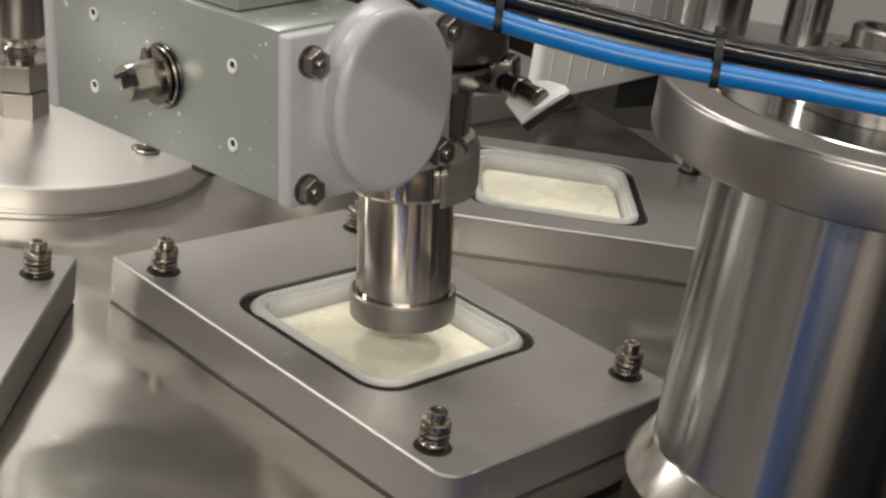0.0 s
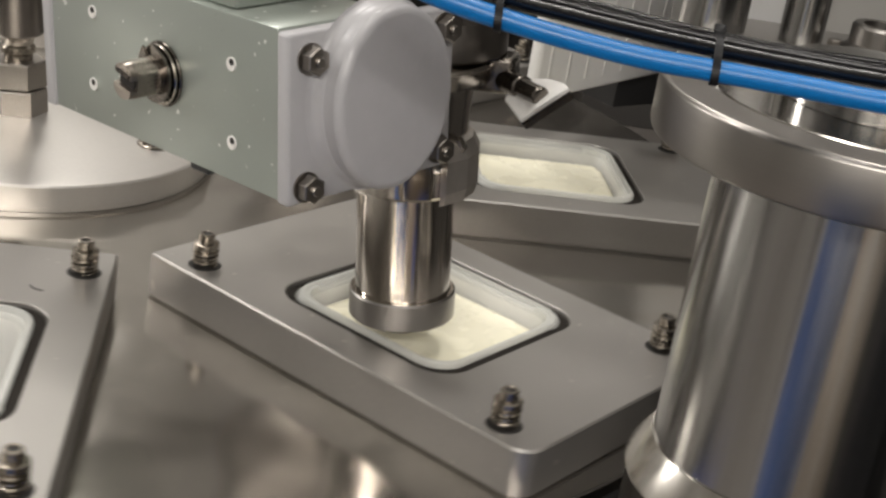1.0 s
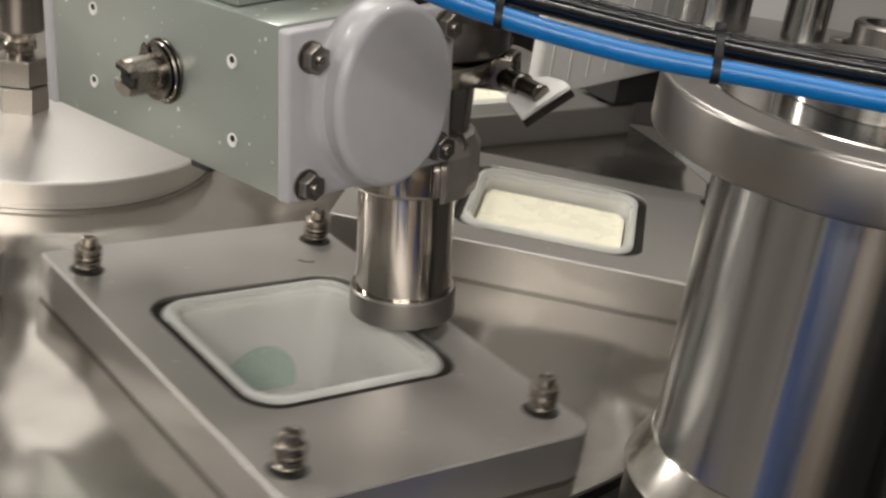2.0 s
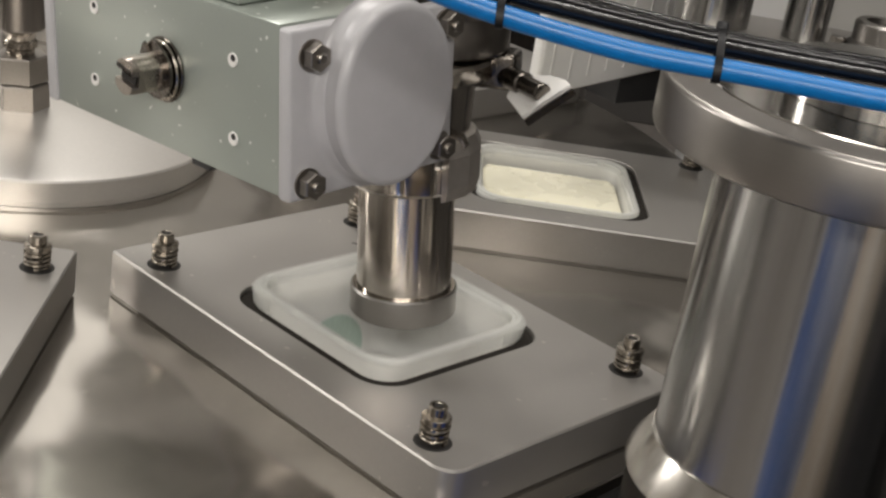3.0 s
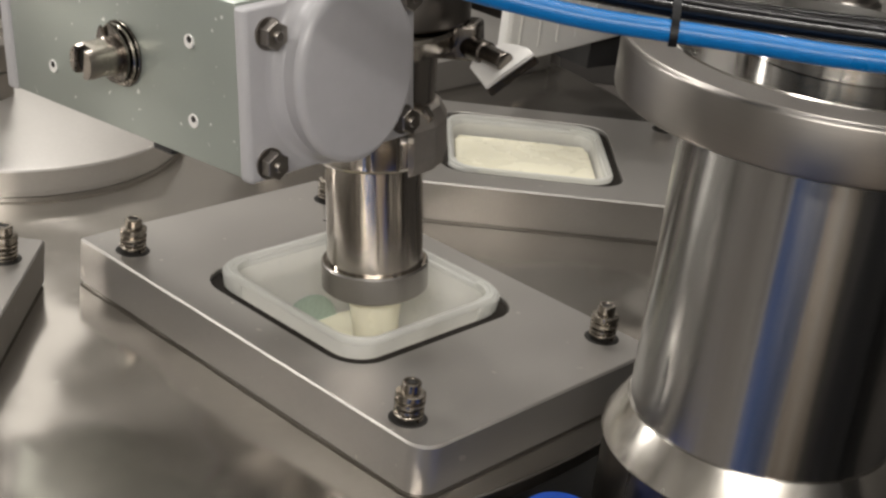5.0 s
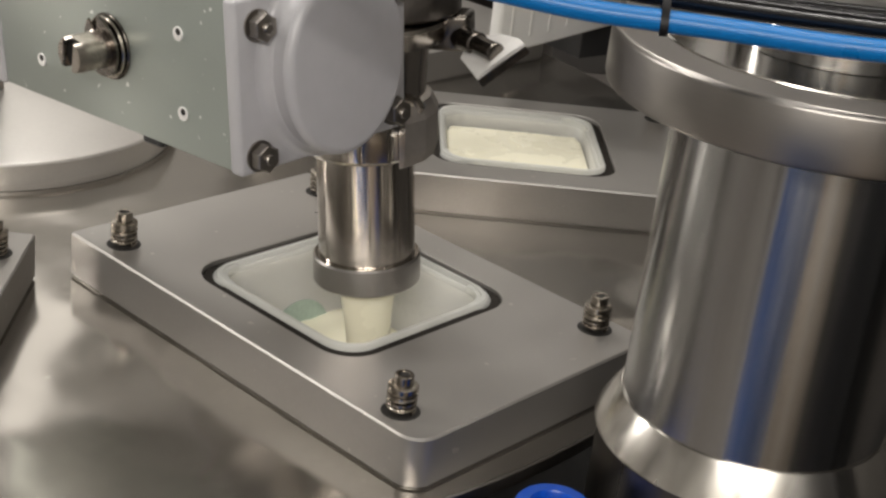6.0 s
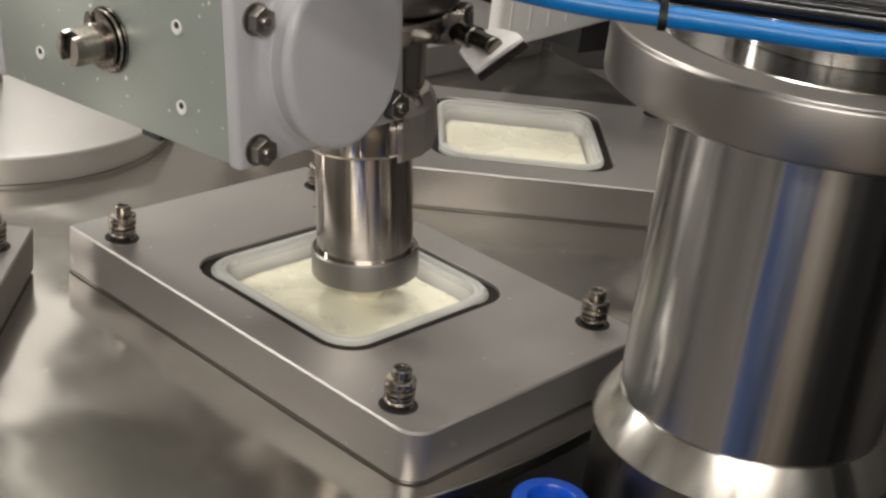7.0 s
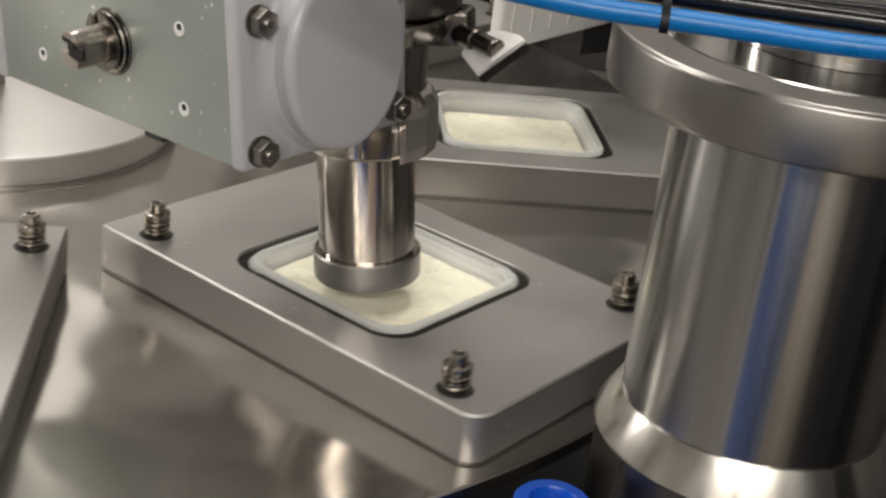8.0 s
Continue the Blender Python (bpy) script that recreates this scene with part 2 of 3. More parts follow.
def hexagon(r, z0, z1, chamfer=0.0008):
    bm = lathe([(r - chamfer, z0), (r, z0 + chamfer), (r, z1 - chamfer), (r - chamfer, z1)], 6)
    return bm


def tube_along(points, radius, sides=12):
    """A round hose along points."""
    bm = bmesh.new()
    pts = [Vector(p) for p in points]
    rings = []
    side = None
    for i, p in enumerate(pts):
        d = (pts[min(i + 1, len(pts) - 1)] - pts[max(i - 1, 0)]).normalized()
        if side is None:
            side = d.orthogonal().normalized()
        side = (side - d * side.dot(d)).normalized()
        up = d.cross(side)
        rings.append([bm.verts.new(p + radius * (side * math.cos(2 * math.pi * k / sides) + up * math.sin(2 * math.pi * k / sides))) for k in range(sides)])
    for a, b in zip(rings, rings[1:]):
        for k in range(sides):
            bm.faces.new((a[k], a[(k + 1) % sides], b[(k + 1) % sides], b[k]))
    bm.faces.new(rings[0])
    bm.faces.new(rings[-1])
    return bm


def arc_points(ctrl, n=16):
    """A smooth line through control points."""
    p = [Vector(c) for c in ctrl]
    p = [2 * p[0] - p[1]] + p + [2 * p[-1] - p[-2]]
    out = []
    for i in range(1, len(p) - 2):
        for k in range(n):
            t = k / n
            a, b, c, d = p[i - 1], p[i], p[i + 1], p[i + 2]
            out.append(0.5 * (2 * b + (c - a) * t + (2 * a - 5 * b + 4 * c - d) * t * t + (3 * b - a - 3 * c + d) * t ** 3))
    out.append(p[-2])
    return out


# ---- plan ----
TOP = 0.026            # top of the station plates
BED = -0.003           # top of the turntable
STATION = -41.85       # direction of the filling station from the hub, degrees
STEP = 45.0
RIM = TOP + 0.0010     # rim of a seated tub
MID = 0.405            # hub to the middle of a pocket

# ---- the hall ----


def hall():
    tagged(part("floor", box(-3, 3, -3, 3.4, -1.0, -0.9), FLOORM), "dull grey-brown factory floor", "floor", kind="structure")
    for name, b, mat, label in (("wall_north", (-3.1, 3.1, 3.4, 3.5), WALL, "pale panel wall of the factory hall"), ("wall_south", (-3.1, 3.1, -3.1, -3.0), WALL, "pale panel wall of the factory hall"),
                                ("wall_east", (3.0, 3.1, -3.0, 3.4), WALLDARK, "unseen hall wall, made dark for the steel's reflections"), ("wall_west", (-3.1, -3.0, -3.0, 3.4), WALLDIM, "grey panel wall of the factory hall")):
        tagged(part(name, box(*b, -0.9, 2.7), mat), label, "wall", kind="structure")
    tagged(part("ceiling", box(-3.1, 3.1, -3.1, 3.5, 2.7, 2.8), CEIL), "off-white hall ceiling", "ceiling", kind="structure")


hall()

# ---- the turntable with its stations ----


def spring_mesh(r, wire, z0, z1, turns):
    n = turns * 14
    return tube_along([(r * math.cos(2 * math.pi * turns * i / n), r * math.sin(2 * math.pi * turns * i / n), z0 + (z1 - z0) * i / n) for i in range(n + 1)], wire, 6)


POCKET = 0.0686


def plate_mesh():
    """A thick plate with rounded upright corners, eased edges and a rounded square pocket right through it."""
    bm = bmesh.new()
    hx, hy, r, n = 0.148, 0.0955, 0.013, 8
    e = 0.0010
    outer = [(hx - e, hy - e, r, TOP), (hx, hy, r, TOP - e), (hx, hy, r, BED + 0.0022), (hx - 0.0012, hy - 0.0012, r, BED + 0.0018), (hx - 0.0012, hy - 0.0012, r, BED + 0.0002)]
    p = POCKET
    inner = [(p + 0.0006, p + 0.0006, 0.0221, TOP), (p, p, 0.0215, TOP - 0.0006), (p, p, 0.0215, BED + 0.0002)]

    def ring(level, hub_side=None):
        pts = round_rect(level[0], level[1], level[2], n)
        if hub_side:
            # the two corners that face the hub are only eased
            k = n + 1
            pts[k:3 * k] = round_rect(level[0], level[1], hub_side, n)[k:3 * k]
        return [bm.verts.new((x, y, level[3])) for x, y in pts]
    o = [ring(v, 0.0022) for v in outer]
    i = [ring(v) for v in inner]
    k = len(o[0])
    for a, b in list(zip(o, o[1:])) + list(zip(i, i[1:])) + [(o[0], i[0]), (o[-1], i[-1])]:
        for j in range(k):
            bm.faces.new((a[j], a[(j + 1) % k], b[(j + 1) % k], b[j]))
    return bm


def bed_mesh():
    """The round bed: a disc with a pocket cut through under each station."""
    bm = bmesh.new()

    def loop(points):
        vs = [bm.verts.new((x, y, BED)) for x, y in points]
        for a, b in zip(vs, vs[1:] + vs[:1]):
            bm.edges.new((a, b))
    n = 180
    loop([(0.5695 * math.cos(2 * math.pi * i / n), 0.5695 * math.sin(2 * math.pi * i / n)) for i in range(n)])
    for k in range(8):
        m = pose(0, 0, 0, 0, 0, STATION + STEP * k) @ pose(MID, 0, 0)
        loop([(m @ Vector((x, y, 0)))[:2] for x, y in round_rect(POCKET, POCKET, 0.0215, 5)])
    bmesh.ops.triangle_fill(bm, use_beauty=True, use_dissolve=False, edges=bm.edges[:])
    made = bmesh.ops.extrude_face_region(bm, geom=bm.faces[:])
    bmesh.ops.translate(bm, vec=(0, 0, -0.009), verts=[v for v in made["geom"] if isinstance(v, bmesh.types.BMVert)])
    return bm


turntable = thing("turntable", "round steel turntable carrying eight thick station plates", "machine table")
part("bed_disc", bed_mesh(), SHEET, turntable, "reflective stainless steel disc")
part("rim_bead", lathe([(0.5697, BED - 0.0085), (0.5712, BED - 0.008), (0.5716, BED - 0.004), (0.5712, BED - 0.0005), (0.5697, BED)], 180, closed=True), TURNED, turntable, "bright turned edge")
part("hub_drum", lathe([(0.03, -0.20), (0.26, -0.20), (0.26, BED - 0.0095), (0.03, BED - 0.0095)], 96, closed=True), SHADOWY, turntable, "dark drum under the disc")

bolt_parts = {}


def bolt_pieces(parent, x, y):
    """A spring-loaded socket screw: well, spring, two washer collars, a head with a hexagon socket."""
    if not bolt_parts:
        # dark disc laid on the plate as the shade of a deep well
        bolt_parts["well"] = mesh_of("well", lathe([(0, 0.0003), (0.0098, 0.0003), (0.0102, 0.0)], 28), HOLE)
        bolt_parts["spring"] = mesh_of("spring", spring_mesh(0.0070, 0.00105, 0.0012, 0.0090, 3), DARKSTEEL)
        bolt_parts["collar"] = mesh_of("collar", lathe([(0.0060, 0.0088), (0.0080, 0.0094), (0.0080, 0.0106), (0.0068, 0.0110), (0.0066, 0.0118), (0.0074, 0.0122), (0.0080, 0.0128), (0.0078, 0.0150), (0.0060, 0.0156)], 28), DARKSTEEL)
        bolt_parts["screw"] = mesh_of("screw", lathe([(0.0044, 0.0006), (0.0044, 0.0154), (0.0050, 0.0157), (0.0050, 0.0206), (0.0045, 0.0212), (0.0030, 0.0212), (0.0028, 0.0209), (0.0027, 0.0178), (0, 0.0176)], 24), DARKSTEEL)
        bolt_parts["socket"] = mesh_of("socket", lathe([(0, 0.0178), (0.0026, 0.0178), (0.0026, 0.0208), (0, 0.0206)], 6), HOLE)
    for key, mesh in bolt_parts.items():
        s = new(key, mesh)
        s.parent, s.matrix_basis = parent, pose(x, y, TOP)


def station(index):
    if station.mesh is None:
        station.mesh = mesh_of("station_plate", plate_mesh(), MILLED)
        h = RIM - 0.0043
        station.ring = mesh_of("nest_ring", stack([(0.0608, 0.0608, 0.0182, h - 0.0008), (0.0602, 0.0602, 0.0178, h), (0.0597, 0.0597, 0.0174, h), (0.0593, 0.0593, 0.0171, h - 0.0008), (0.0593, 0.0593, 0.0171, h - 0.0070), (0.0608, 0.0608, 0.0182, h - 0.0070)], 8, closed=True), DOME)
        station.gap = mesh_of("pocket_seal", stack([(POCKET - 0.0003, POCKET - 0.0003, 0.0212, TOP - 0.0028), (0.0609, 0.0609, 0.0182, TOP - 0.0028), (0.0609, 0.0609, 0.0182, TOP - 0.0090), (POCKET - 0.0003, POCKET - 0.0003, 0.0212, TOP - 0.0090)], 8, closed=True), SEAL)
        station.cup = mesh_of("nest_cup", stack([(0.0606, 0.0606, 0.0180, TOP - 0.0112), (0.0592, 0.0592, 0.0171, TOP - 0.0112), (0.0592, 0.0592, 0.0171, -0.058), (0.0606, 0.0606, 0.0180, -0.058)], 8, closed=True), NEST)
    p = new("station_plate", station.mesh)
    p.parent = turntable
    p.matrix_basis = pose(0, 0, 0, 0, 0, STATION + STEP * index) @ pose(MID, 0, 0)
    tagged(p, "thick milled steel plate with a rounded square pocket")
    for x in (-0.1165, 0.1195):
        for y in (-0.0790, 0.0790):
            bolt_pieces(p, x, y)
    for key, mesh, label in (("nest_ring", station.ring, "thin bright ring lining the pocket"), ("pocket_seal", station.gap, "dark seal round the ring"),
                             ("nest_cup", station.cup, "steel cup that holds the tub, darkened for the pocket's shade")):
        s = new(key, mesh)
        s.parent = p
        tagged(s, label)
    if index == -1:
        part("pen_mark", tube_along(arc_points([(-0.092, 0.052, TOP), (-0.088, 0.0545, TOP), (-0.086, 0.060, TOP)], 6), 0.0005, 5), SHADOWY, p, "short dark pen stroke")


station.mesh = station.ring = station.gap = station.cup = None
for k in range(-3, 5):
    station(k)

# the hub cap in the middle, turning with the table
part("hub_cap", lathe([(0.0, 0.0245), (0.040, 0.0240), (0.100, 0.0215), (0.1375, 0.0180), (0.1402, 0.0174), (0.1412, 0.0160), (0.1412, 0.0015), (0.1396, 0.0005), (0.1396, BED + 0.0003), (0.0, BED + 0.0003)], 160), DOME, turntable, "broad turned aluminium hub cap")
cap_bolt = None
for k in range(2):
    m = pose(0, 0, 0, 0, 0, -19.5 + 180 * k) @ pose(0.1033, 0, 0.0212)
    if cap_bolt is None:
        cap_bolt = part("cap_screw", merged(lathe([(0.0105, 0), (0.0108, 0.0004), (0.0108, 0.0014), (0.0100, 0.0018), (0.0, 0.0018)], 24), hexagon(0.0080, 0.0018, 0.0068)), DARKSTEEL, turntable, m=m)
    else:
        share("cap_screw", cap_bolt, turntable, m)

# ---- the centre rod over the hub ----
rod = thing("centre_rod", "steel rod with two lock nuts standing on the hub cap", "threaded rod", pose(-0.0070, -0.004, 0.0225, 0, -3, 0))
part("rod_shaft", lathe([(0.0, 0.062), (0.0180, 0.062), (0.0192, 0.064), (0.0192, 0.46), (0.0, 0.46)], 40), DARKTUBE, rod)
part("rod_neck", lathe([(0.0105, 0.0), (0.0105, 0.046), (0.0125, 0.048), (0.0125, 0.052), (0.0110, 0.054), (0.0120, 0.058), (0.0160, 0.062)], 32), DARKSTEEL, rod)
part("lock_nut", hexagon(0.0212, 0.0, 0.0205, 0.0012), SCREWM, rod, m=pose(0, 0, 0, 0, 0, 12))
part("lock_nut", hexagon(0.0212, 0.0213, 0.0420, 0.0012), SCREWM, rod, m=pose(0, 0, 0, 0, 0, 6))

# ---- the tubs ----
DEPTH = 0.071
FULL = -0.0140


def tub(label):
    """A rounded square plastic tub with a rolled rim and two corner tabs, rim at z = 0."""
    t = thing("plastic_tub", label, "tub", group="tubs in the pockets")
    if tub.body is None:
        h = DEPTH
        tub.body = mesh_of("tub_body", stack([
            (0.0520, 0.0520, 0.0135, -h), (0.0540, 0.0540, 0.0150, -h + 0.002), (0.0580, 0.0580, 0.0172, -0.0070), (0.0584, 0.0584, 0.0176, -0.0048),
            (0.0600, 0.0600, 0.0186, -0.0042), (0.0618, 0.0618, 0.0194, -0.0034), (0.0618, 0.0618, 0.0194, -0.0010), (0.0611, 0.0611, 0.0190, 0.0002), (0.0590, 0.0590, 0.0182, 0.0003), (0.0582, 0.0582, 0.0178, -0.0028),
            (0.0572, 0.0572, 0.0172, -0.0030), (0.0567, 0.0567, 0.0168, -0.0040), (0.0560, 0.0560, 0.0164, -0.0056), (0.0528, 0.0528, 0.0145, -h + 0.004), (0.0516, 0.0516, 0.0132, -h + 0.0014)], 8), PLASTIC)
        tub.body.materials.append(RIMPLASTIC)
        for face in tub.body.polygons:
            if face.center.z > -0.0049:
                face.material_index = 1
        tab = bmesh.new()
        rows = []
        for i in range(25):
            a = radians(-4 + 98 * i / 24)
            swell = max(0.0, math.sin(2 * min(max(a, 0.0), math.pi / 2))) ** 0.6
            rows.append([tab.verts.new((0.0403 + r * math.cos(a), 0.0403 + r * math.sin(a), z)) for r, z in (
                (0.0160, -0.0140), (0.0176 + 0.0030 * swell, -0.0140), (0.0182 + 0.0050 * swell, -0.0115), (0.0188 + 0.0060 * swell, -0.0030), (0.0184 + 0.0052 * swell, -0.0012), (0.0160, -0.0010))])
        for p, q in zip(rows, rows[1:]):
            for i in range(6):
                tab.faces.new((p[i], p[(i + 1) % 6], q[(i + 1) % 6], q[i]))
        tab.faces.new(rows[0])
        tab.faces.new(rows[-1])
        tub.tab = mesh_of("pull_tab", tab, RIMPLASTIC)
        disc = bmesh.new()
        rings = []
        for inset in (0.0002, 0.0006):
            rings.append([])
            for i in range(48):
                y, z = 0.0255 * math.cos(2 * math.pi * i / 48), max(-0.0625 + 0.0255 * math.sin(2 * math.pi * i / 48), -h + 0.0045)
                rings[-1].append(disc.verts.new((-0.0528 - 0.0032 * (z + h - 0.004) / (h - 0.0086) + inset, y, z)))
        for i in range(48):
            disc.faces.new((rings[0][i], rings[0][(i + 1) % 48], rings[1][(i + 1) % 48], rings[1][i]))
        disc.faces.new(rings[1])
        bmesh.ops.remove_doubles(disc, verts=disc.verts[:], dist=0.00005)
        tub.base = mesh_of("wall_print", disc, GREEN, False)
    body = new("tub_body", tub.body)
    body.parent = t
    for turn in (0, 180):
        s = new("pull_tab", tub.tab)
        s.parent, s.matrix_basis = t, pose(0, 0, 0, 0, 0, turn)
    s = new("wall_print", tub.base)
    s.parent, s.matrix_basis = t, pose(0, 0.009, 0)
    tagged(s, "round green print low on one wall")
    return t


tub.body = tub.tab = tub.base = None


def print_lines(t):
    """Small grey print on two walls of a tub: rows of short bars, and a row of squares over one of them."""
    rng = random.Random(7)

    def bars(name, rows, turn, z0, x0, x1, height, step, mat):
        bm = bmesh.new()
        for r in range(rows):
            x = x0
            z = z0 - r * step
            end = x1 - rng.random() * 0.006
            half = 0.0540 + (0.0580 - 0.0540) * (z + DEPTH - 0.002) / (DEPTH - 0.009) + 0.00012
            while x < end - 0.001:
                w = 0.003 + 0.011 * rng.random()
                if rng.random() < 0.14:
                    x += 0.4 * w
                    continue
                v = [bm.verts.new((px, -half - 0.00025 * k, pz)) for k in (0, 1) for px, pz in ((x, z), (min(x + w, end), z), (min(x + w, end), z + height), (x, z + height))]
                for f in ((0, 1, 2, 3), (7, 6, 5, 4), (0, 4, 5, 1), (1, 5, 6, 2), (2, 6, 7, 3), (3, 7, 4, 0)):
                    bm.faces.new([v[i] for i in f])
                x += w + 0.0006 + 0.0006 * rng.random()
        part(name, moved(bm, pose(0, 0, 0, 0, 0, turn)), mat, t, "rows of fine grey print")
    bars("side_print", 5, 0, -0.0455, -0.036, 0.026, 0.0019, 0.0044, PRINT)
    bars("front_print", 6, 90, -0.0422, -0.030, 0.036, 0.0014, 0.0036, PALEPRINT)
    bm = bmesh.new()
    for i in range(6):
        bmesh.ops.create_cube(bm, size=1, matrix=Matrix.LocRotScale((-0.008 + 0.0062 * i, -0.0567, -0.0285), None, (0.0024, 0.0006, 0.0028)))
    part("front_mark", moved(bm, pose(0, 0, 0, 0, 0, 90)), FAINT, t, "row of small faint green-grey marks")


def cream_mesh(seed, bumps):
    """A flat-topped slab of cream with a slightly uneven surface."""
    noise.seed_set(seed)
    bm = bmesh.new()
    n, half, r = 34, 0.0540, 0.0152
    grid = {}
    for i in range(n + 1):
        for j in range(n + 1):
            u, v = -1 + 2 * i / n, -1 + 2 * j / n
            x, y = u * half, v * half
            over_x, over_y = abs(x) - (half - r), abs(y) - (half - r)
            if over_x > 0 and over_y > 0:
                d = math.hypot(over_x, over_y)
                if d > r:
                    x = math.copysign(half - r + over_x * r / d, x)
                    y = math.copysign(half - r + over_y * r / d, y)
            z = bumps * noise.noise((x * 42, y * 42, seed)) + 0.4 * bumps * noise.noise((x * 110, y * 110, seed + 3.0))
            z += bumps * 1.6 * math.exp(-((x * x + y * y) / 0.0007)) - (0.0012 if max(abs(u), abs(v)) > 0.995 else 0)
            grid[i, j] = bm.verts.new((x, y, z))
    for i in range(n):
        for j in range(n):
            bm.faces.new((grid[i, j], grid[i + 1, j], grid[i + 1, j + 1], grid[i, j + 1]))
    rim = [e for e in bm.edges if e.is_boundary]
    made = bmesh.ops.extrude_edge_only(bm, edges=rim)
    low = [v for v in made["geom"] if isinstance(v, bmesh.types.BMVert)]
    for v in low:
        v.co = (v.co.x * 0.985, v.co.y * 0.985, -0.012)
    bmesh.ops.holes_fill(bm, edges=[e for e in bm.edges if e.is_boundary])
    return bm


def tub_pose(index, turn, lift=0.0):
    return pose(0, 0, 0, 0, 0, STATION + STEP * index + turn) @ pose(MID, 0, RIM + lift)


tubs, creams = {}, {}
for k in range(-2, 5):
    full = k >= 0
    tubs[k] = tub("milky plastic tub filled with pale cream" if full else "milky plastic tub being filled with cream" if k == -1 else "empty milky plastic tub in its pocket")
    if k >= -1:
        creams[k] = part("cream", cream_mesh(5 + k, 0.0014 if k == -1 else 0.0005), CREAM, tubs[k], "pale yellow cream", pose(0, 0, FULL))
print_lines(tubs[-1])

# ---- the filling valve ----
VALVE = pose(0.3094, -0.2720, 0.034, 0, -6, 0) @ pose(0, 0, 0, 0, 0, STATION)
valve = thing("filling_valve", "polished steel filling nozzle with a clamped valve body", "filling valve", VALVE)
part("nozzle_tube", lathe([(0.0250, 0.012), (0.0278, 0.012), (0.0278, 0.080), (0.0250, 0.080)], 72, closed=True), NOZZLE, valve, "bright drawn steel tube")
part("nozzle_lip", lathe([(0.0280, 0.0160), (0.0284, 0.0163), (0.0299, 0.0163), (0.0303, 0.0160)], 72, closed=True), POLISHED, valve, "bright worn edge")
part("nozzle_ring", lathe([(0.0248, -0.0008), (0.0300, -0.0008), (0.0311, 0.0004), (0.0311, 0.0150), (0.0303, 0.0160), (0.0280, 0.0160), (0.0280, 0.0118), (0.0248, 0.0118)], 72, closed=True), COLLAR, valve, "matt grey end ring")
part("clamp_band", lathe([(0.0279, 0.0795), (0.0330, 0.0800), (0.0346, 0.0820), (0.0348, 0.0950), (0.0344, 0.0962), (0.0279, 0.0964)], 72), NOZZLE, valve)
# paler metal than the band, standing for the lamp's highlight on the slope
part("band_shoulder", lathe([(0.0270, 0.0965), (0.0343, 0.0965), (0.0338, 0.0978), (0.0285, 0.1030), (0.0270, 0.1032)], 72), DOME, valve, "sloped clamp shoulder, lamp highlight put into its paler metal")


def jaw_mesh():
    """A faceted clamp jaw: a wedge of a ring with a sloped top and a foot that draws in."""
    bm = bmesh.new()
    rows = []
    for i in range(6):
        a = radians(-12 + 22 * i)
        rows.append([bm.verts.new((r * math.cos(a), r * math.sin(a), z)) for r, z in ((0.0352, 0.0770), (0.0395, 0.0790), (0.0415, 0.0860), (0.0415, 0.1040), (0.0375, 0.1120), (0.0300, 0.1150), (0.0290, 0.1060), (0.0352, 0.1000))])
    for p, q in zip(rows, rows[1:]):
        for i in range(8):
            bm.faces.new((p[i], p[(i + 1) % 8], q[(i + 1) % 8], q[i]))
    bm.faces.new(rows[0])
    bm.faces.new(rows[-1])
    return bm


part("clamp_jaw", jaw_mesh(), JAW, valve, "faceted polished clamp jaw", smooth=False)
part("hinge_block", box(-0.006, 0.006, -0.009, 0.009, 0.083, 0.112, 0.0025, 3), DARKSTEEL, valve, m=pose(0.0300, -0.0220, 0, 0, 0, -36))
part("clamp_nut", merged(moved(hexagon(0.0078, -0.004, 0.004), pose(0.026, -0.008, 0.1105, 90, 0, 30)), moved(lathe([(0.0035, -0.016), (0.0035, 0.020)], 16), pose(0.028, -0.003, 0.1105, 90, 0, 30)),
                        moved(hexagon(0.0062, -0.003, 0.003), pose(0.034, 0.004, 0.1095, 90, 0, 30))), DARKSTEEL, valve, "dark clamp screw with nuts")
part("valve_body", lathe([(0.020, 0.104), (0.0290, 0.1055), (0.0295, 0.120), (0.0305, 0.132), (0.0312, 0.142), (0.0400, 0.144), (0.0410, 0.1465), (0.0410, 0.1530), (0.0395, 0.155), (0.032, 0.1565), (0.032, 0.160)], 56), NOZZLE, valve, m=pose(0.003, 0.004, 0))
part("upper_body", lathe([(0.020, 0.157), (0.0360, 0.157), (0.0380, 0.159), (0.0380, 0.176), (0.0366, 0.178), (0.0366, 0.180), (0.0380, 0.182), (0.0380, 0.34)], 72), DARKTUBE, valve, "dull dark steel valve housing", m=pose(0.006, 0.016, 0))
part("wing_bolt", merged(moved(lathe([(0.0072, 0), (0.0078, 0.0008), (0.0078, 0.0030), (0.0066, 0.0034), (0.0066, 0.026), (0.0056, 0.027), (0, 0.027)], 20), look((0.0340, 0.0370, 0.1435), (0.0150, 0.0440, 0.1425))),
                        moved(lathe([(0.0052, 0.0), (0.0052, 0.034), (0.0044, 0.035), (0, 0.035)], 20), look((0.0470, 0.0320, 0.1445), (0.0250, 0.0405, 0.1433)))), BOLTM, valve, "dark threaded clamp bolt")


def sheet(points, down, thickness):
    """A flat piece of sheet metal with eased edges."""
    bm = bmesh.new()
    high = [bm.verts.new(p) for p in points]
    low = [bm.verts.new(Vector(p) + Vector(down) * thickness) for p in points]
    n = len(points)
    bm.faces.new(high)
    bm.faces.new(low[::-1])
    for i in range(n):
        bm.faces.new((high[i], high[(i + 1) % n], low[(i + 1) % n], low[i]))
